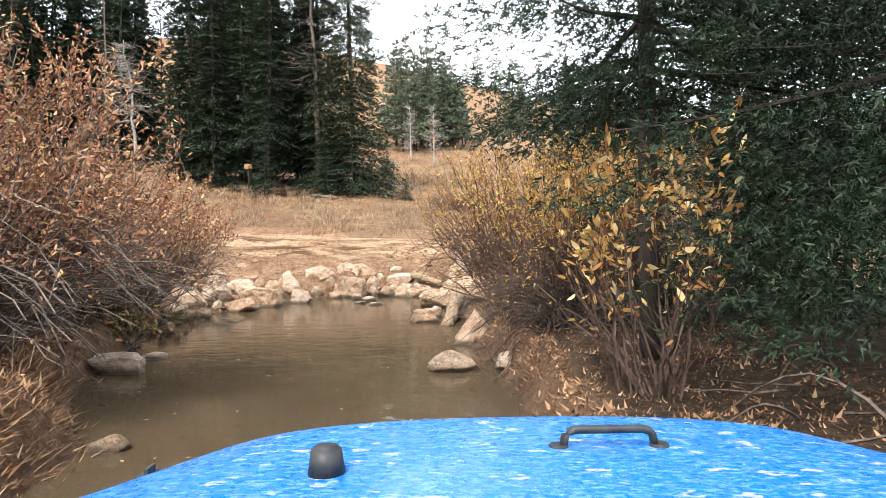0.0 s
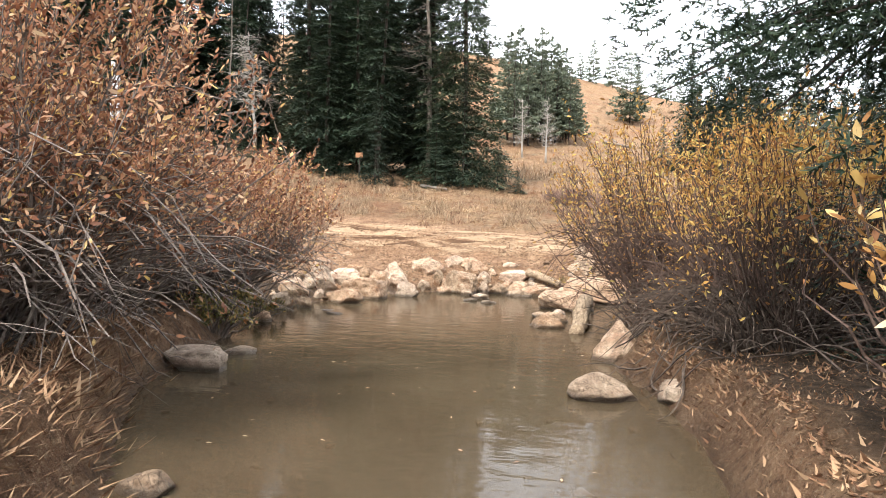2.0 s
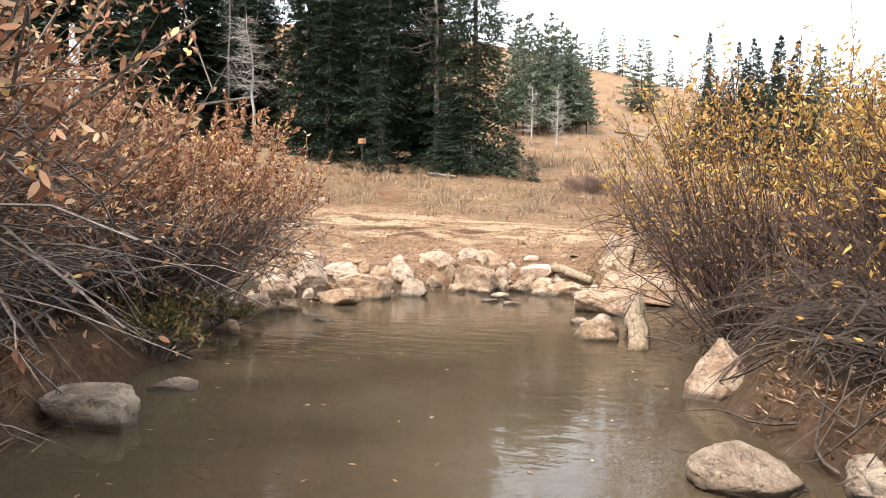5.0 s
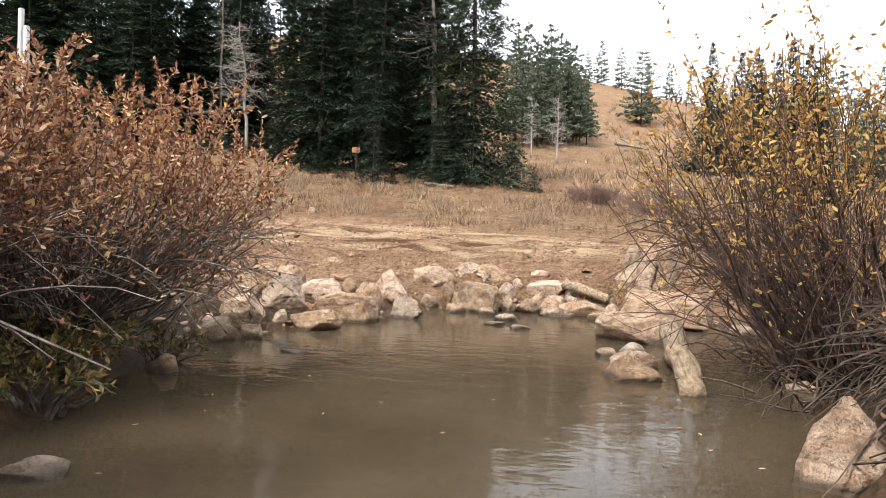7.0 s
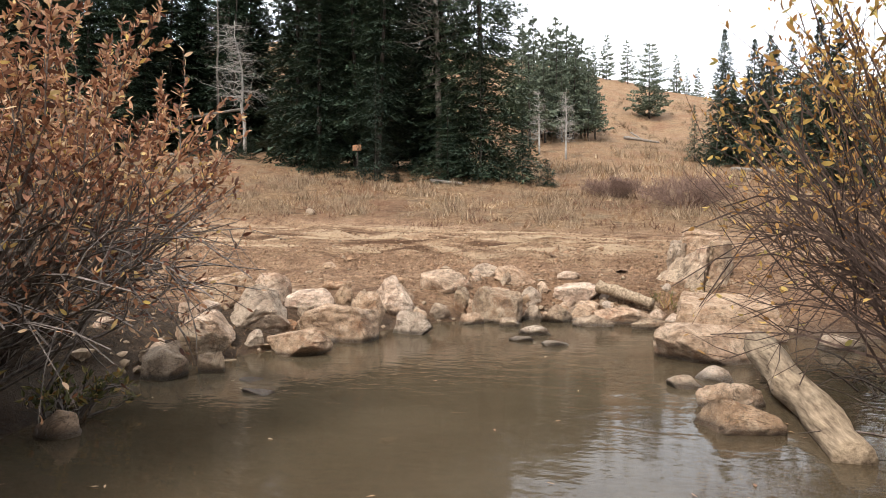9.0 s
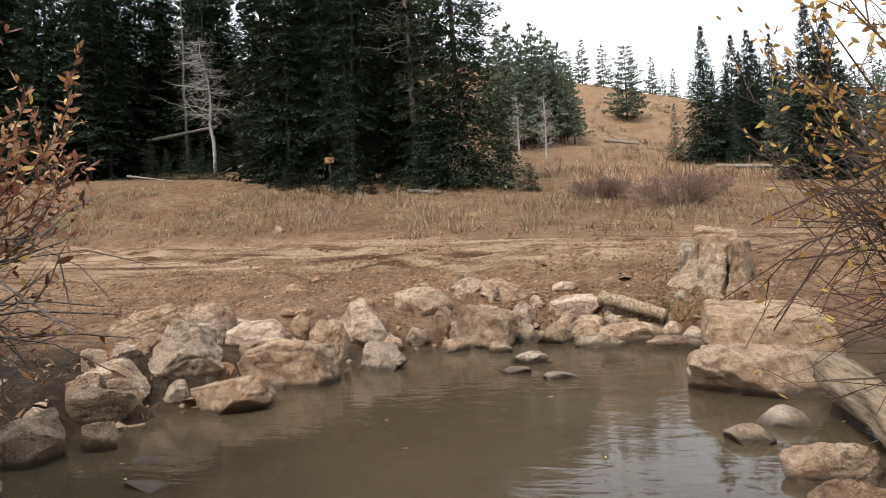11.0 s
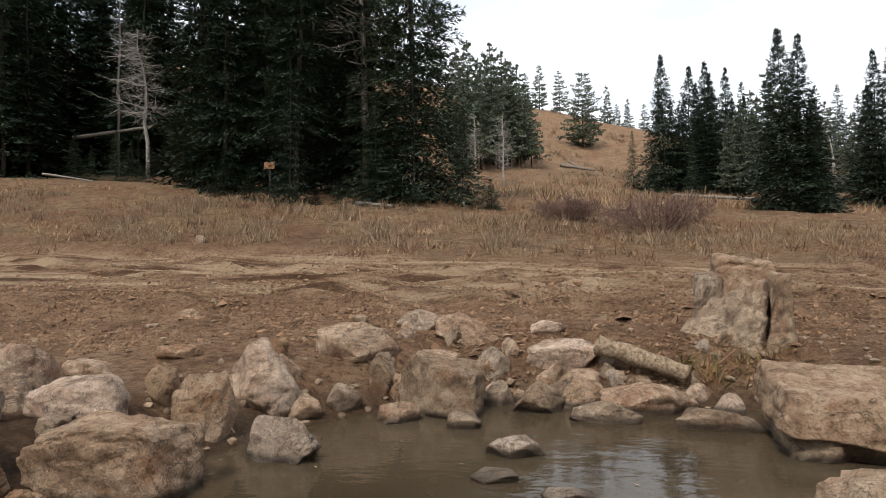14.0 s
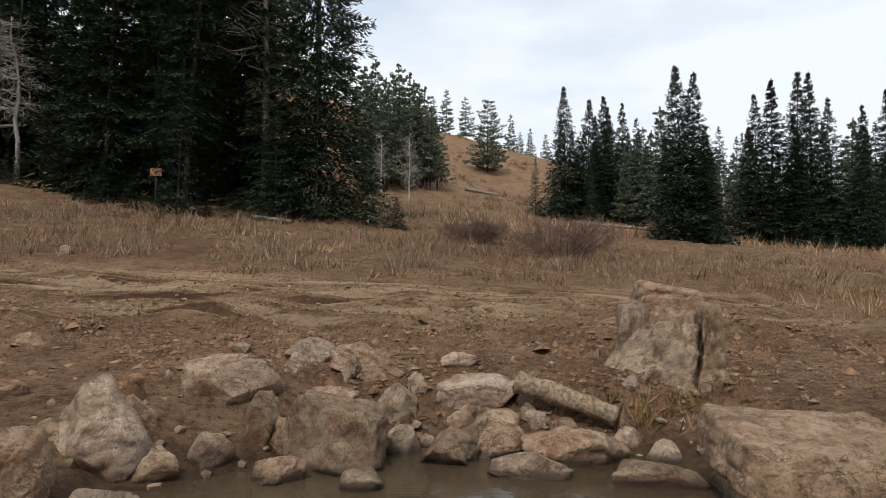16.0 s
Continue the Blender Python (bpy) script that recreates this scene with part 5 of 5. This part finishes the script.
def pebbles(name, spots, size, mat, label, seed, category="stones"):
    """Small stones, many in one object."""
    rng = np.random.default_rng(seed)
    base = bmesh.new()
    bmesh.ops.create_icosphere(base, subdivisions=1, radius=1)
    ball = np.array([p.co[:] for p in base.verts])
    tri = np.array([[p.index for p in q.verts] for q in base.faces])
    base.free()
    n, m = len(spots), len(ball)
    s = size * rng.lognormal(0, 0.45, n)
    shape = ball[None] * (1 + 0.25 * rng.normal(size=(n, m, 1))) * (s[:, None] * rng.uniform(0.6, 1.2, (n, 3)) * (1, 1, 0.65))[:, None]
    a = rng.uniform(0, 2 * np.pi, n)
    c, q = np.cos(a)[:, None], np.sin(a)[:, None]
    v = np.stack([shape[..., 0] * c - shape[..., 1] * q, shape[..., 0] * q + shape[..., 1] * c, shape[..., 2]], -1)
    v += np.c_[spots, ground_z(spots[:, 0], spots[:, 1]) + s * 0.15][:, None]
    f = (tri[None] + (np.arange(n) * m)[:, None, None]).reshape(-1, 3)
    return tagged(mesh_object(name, v.reshape(-1, 3), f, mat), label, category, kind="stuff")


pebbles("shore_pebbles", scatter(11, 5200, -8, 1.5, 11.5, 19.0, lambda x, y: np.exp(-np.abs(shore_gap(x, y) - 0.35) / 0.5) * 0.55), 0.035, PEBBLE, "small tan stones between the larger rocks", 11)
pebbles("dirt_clods", scatter(12, 9000, -13, 5, 17.2, 26, lambda x, y: 0.10 + 0.9 * ramp(lattice(x * 0.9, y * 0.9, 41), 0.5, 0.8)), 0.018, CLOD, "brown clods of churned dirt on the road", 12, "clods")
pebbles("road_stones", scatter(13, 700, -13, 3, 17.6, 26, lambda x, y: 0.6 + 0 * x), 0.026, PEBBLE, "small pale stones scattered on dirt", 13)
pebbles("pond_stones", scatter(14, 900, -4.5, 1.3, 3.2, 17, lambda x, y: np.exp(-np.abs(shore_gap(x, y) + 0.8) / 0.3) * 0.8), 0.045, PEBBLE, "drowned stones in the shallow water", 14)


def crumbs(name, spots, size, mat, label, seed):
    """Small sharp clods of dirt, eight faces each, many in one object."""
    rng = np.random.default_rng(seed)
    ball = np.array([(1, 0, 0), (0, 1, 0), (-1, 0, 0), (0, -1, 0), (0, 0, 1.0)])
    tri = np.array([(0, 1, 4), (1, 2, 4), (2, 3, 4), (3, 0, 4)])
    n = len(spots)
    s = size * rng.lognormal(0, 0.5, n)
    shape = (ball[None] + 0.3 * rng.normal(size=(n, 5, 3))) * (s[:, None] * rng.uniform(0.6, 1.4, (n, 3)) * (1, 1, 0.8))[:, None]
    v = shape + np.c_[spots, ground_z(spots[:, 0], spots[:, 1]) - 0.1 * s][:, None]
    f = (tri[None] + (np.arange(n) * 5)[:, None, None]).reshape(-1, 3)
    return tagged(mesh_object(name, v.reshape(-1, 3), f, mat), label, "clods", kind="stuff")


crumbs("churned_dirt", scatter(17, 80000, -12, 7, 17.6, 26.5, lambda x, y: (0.15 + 0.85 * ramp(lattice(x * 1.4, y * 1.4, 42), 0.35, 0.7)) * (1 - 0.85 * ramp(y, 20.5, 22.0)) * ramp(shore_gap(x, y), 0.2, 0.6)), 0.016, CLOD, "crumbled brown dirt churned up by wheels", 17)


def tangle(name, seed, n, x0, x1, y0, y1, long, thick, mat, label, up=0.12, bend=0.25):
    """Bare crooked sticks and roots lying across one another."""
    rng = np.random.default_rng(seed)
    paths = []
    for k in range(n):
        x, y = rng.uniform(x0, x1), rng.uniform(y0, y1)
        a = rng.uniform(0, 2 * np.pi)
        q = np.linspace(0, 1, 7)
        size = long * rng.uniform(0.4, 1.2)
        turn = a + np.cumsum(rng.normal(size=7) * bend)
        px, py = x + np.cumsum(np.cos(turn)) * size / 7, y + np.cumsum(np.sin(turn)) * size / 7
        z = np.maximum(ground_z(px, py), -0.03) + 0.02 + rng.uniform(0, up) + up * 2.0 * rng.uniform() * np.sin(q * np.pi)
        paths.append((np.c_[px, py, z], thick * rng.uniform(0.5, 1.5) * (1.1 - 0.8 * q)))
    v, f = tubes(paths, 4)
    return tagged(mesh_object(name, v, f, mat), label, "dead branches", kind="stuff")


for x, y, r, seed in ((2.35, 9.0, 1.5, 61), (2.2, 7.9, 1.15, 62), (2.7, 10.6, 1.3, 63)):
    set_bush(willow("root_mass", seed, r, 1.25, 130, 380, 160, 0.05, GOLD_LEAF, (-0.25, 0.0), 0.2, ROOT_WOOD, 0.0095, 0.85), x, y, "tangled mass of dead arching willow roots and stems", "dead root masses")
tangle("root_tangle", 21, 300, 1.2, 3.8, 7.2, 10.6, 0.85, 0.008, ROOT_WOOD, "tangle of dark dead roots and stems below the willow", 0.08)
tangle("drowned_branches", 22, 260, 0.9, 3.4, 10.4, 13.6, 1.0, 0.007, ROOT_WOOD, "dark dead branches lying over the outlet", 0.10)
tangle("bank_sticks", 23, 150, -4.6, -3.3, 4.8, 7.2, 0.6, 0.008, WILLOW_BARK, "grey dead stems hanging over the water", 0.12, 0.18)
tangle("spruce_deadfall", 24, 34, 2.2, 4.6, 2.6, 6.0, 0.9, 0.008, ROOT_WOOD, "dead branches under the near spruces", 0.12)

rng = np.random.default_rng(31)
spots = scatter(31, 260, -4.4, 0.8, 4.0, 16.5, lambda x, y: (shore_gap(x, y) < -0.15) * (0.15 + 0.85 * np.exp(-np.abs(shore_gap(x, y) + 0.4))))
v, f = sprays(np.c_[spots, np.full(len(spots), 0.006)], np.c_[rng.normal(size=(len(spots), 2)), np.zeros(len(spots))], 0.05, 0.011, rng, 0.0)
v[:, 2] = 0.006
tagged(mesh_object("floating_leaves", v, f, STRAW), "fallen pale leaves floating on the pond", "leaves", kind="stuff")


# ---- the front of the blue off-road car, at the ford's entrance ----
def build_car():
    """Bonnet, wings, grille, wheels and scuttle of an open off-road car; x to its right, y ahead, z up from its own ground."""
    car = empty("off_road_car", 0, 0, 0)

    def grid(fn, nu, nv):
        bm = bmesh.new()
        rows = [[bm.verts.new(fn(u / nu * 2 - 1, v / nv)) for u in range(nu + 1)] for v in range(nv + 1)]
        for a, b in zip(rows, rows[1:]):
            for i in range(nu):
                bm.faces.new((a[i], a[i + 1], b[i + 1], b[i]))
        return bm

    def box(name, x, y, z, w, d, h, mat, parent, label="", soft=0.012):
        bm = bmesh.new()
        bmesh.ops.create_cube(bm, size=1, matrix=Matrix.Translation((x, y, z)) @ Matrix.Diagonal((w, d, h, 1)))
        bmesh.ops.bevel(bm, geom=bm.edges[:], offset=soft, segments=2, affect="EDGES")
        return part(name, bm, mat, parent, label)

    top = 1.30

    def bonnet(u, v):
        half = 1.08 - 0.50 * v
        e = abs(u) ** 6
        y = 0.40 + 0.77 * v - 0.085 * abs(u) ** 2.4 * v
        z = top + 0.012 * (1 - v) - 0.018 * u * u - 0.07 * e - 0.05 * max(0, (v - 0.92) / 0.08) ** 2
        return (u * half, y, z)

    bm = grid(bonnet, 44, 44)
    bmesh.ops.solidify(bm, geom=bm.faces[:], thickness=0.015)
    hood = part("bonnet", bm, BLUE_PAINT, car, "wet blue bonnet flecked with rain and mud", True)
    for x, y in ((-0.29, 0.85), (0.30, 0.60)):
        bm = bmesh.new()
        bmesh.ops.create_cone(bm, cap_ends=True, segments=16, radius1=0.026, radius2=0.020, depth=0.040, matrix=Matrix.Translation((x, y, top + 0.018)))
        bmesh.ops.bevel(bm, geom=[e for e in bm.edges if e.calc_face_angle(0) > 1], offset=0.004, segments=2, affect="EDGES")
        part("rubber_stop", bm, RUBBER, hood, "black rubber windscreen stop", True)
    k = np.linspace(0, 1, 17)
    x = np.interp(k, (0, 0.12, 0.88, 1), (0.040, 0.048, 0.168, 0.176))
    z = top + np.interp(k, (0, 0.06, 0.16, 0.84, 0.94, 1), (0.0, 0.020, 0.028, 0.028, 0.020, 0.0))
    v, f = tubes([(np.c_[x, np.full(17, 0.94), z], np.full(17, 0.0062))], 10)
    mesh_object("tie_loop", v, f, RUBBER, hood, "black metal tie-down loop", True)
    for x in (0.034, 0.182):
        bm = bmesh.new()
        bmesh.ops.create_cone(bm, cap_ends=True, segments=14, radius1=0.016, radius2=0.013, depth=0.008, matrix=Matrix.Translation((x, 0.94, top + 0.003)))
        part("loop_foot", bm, RUBBER, hood)
    for side in (-1, 1):
        box("bonnet_latch", side * 0.585, 0.98, top - 0.055, 0.03, 0.05, 0.05, RUBBER, hood, "black rubber latch")
    grille = box("grille", 0, 1.06, 0.92, 0.92, 0.06, 0.46, BLUE_PAINT, car)
    for i in range(7):
        box("slot", -0.27 + 0.09 * i, 1.088, 0.94, 0.045, 0.012, 0.30, DARK_TRIM, grille, soft=0.004)
    for side in (-1, 1):
        bm = bmesh.new()
        bmesh.ops.create_cone(bm, cap_ends=True, segments=24, radius1=0.075, radius2=0.07, depth=0.03, matrix=Matrix.Translation((side * 0.37, 1.095, 0.98)) @ Matrix.Rotation(radians(90), 4, "X"))
        part("headlight", bm, RIM_METAL, grille, "round headlight", True)
        box("side_panel", side * 0.53, 0.72, 0.95, 0.04, 0.64, 0.38, BLUE_PAINT, car)
        arch = np.linspace(0.15, math.pi - 0.15, 9)
        v, f = tubes([(np.c_[np.full(9, side * 0.66), 0.72 + 0.46 * np.cos(arch), 0.36 + 0.46 * np.sin(arch)], np.full(9, 0.07))], 8)
        mesh_object("wing", v, f, RUBBER, car, "black wheel arch", True)
        for y in (0.72, -1.55):
            wheel = empty("wheel", side * 0.66, y, 0.36)
            wheel.parent = car
            v, f = tubes([(np.c_[np.linspace(-0.11, 0.11, 7), np.zeros(7), np.zeros(7)], 0.36 * np.array([0.80, 0.96, 1, 1, 1, 0.96, 0.80]))], 28)
            mesh_object("tyre", v, f, RUBBER, wheel, "", True)
            v, f = tubes([(np.c_[np.linspace(-0.115, 0.115, 3), np.zeros(3), np.zeros(3)], [0.20, 0.19, 0.20])], 20)
            mesh_object("rim", v, f, RIM_METAL, wheel)
        box("door", side * 0.69, -0.40, 0.78, 0.05, 1.0, 0.50, BLUE_PAINT, car)
        box("rear_quarter", side * 0.68, -1.40, 0.86, 0.07, 0.9, 0.52, BLUE_PAINT, car)
    box("bumper", 0, 1.28, 0.60, 1.30, 0.14, 0.15, RUBBER, car, "black steel bumper", 0.03)
    box("scuttle", 0, 0.26, 1.08, 1.38, 0.22, 0.34, BLUE_PAINT, car, "", 0.04)
    box("floor_pan", 0, -0.85, 0.48, 1.34, 2.0, 0.06, DARK_TRIM, car)
    box("tailgate", 0, -1.88, 0.86, 1.34, 0.06, 0.52, BLUE_PAINT, car)
    return tagged(car, "open blue off-road car with wet speckled bonnet", "car")


car = build_car()
car.matrix_basis = pose(1.472, 0.202, -0.205, 0, 0, 5.4)
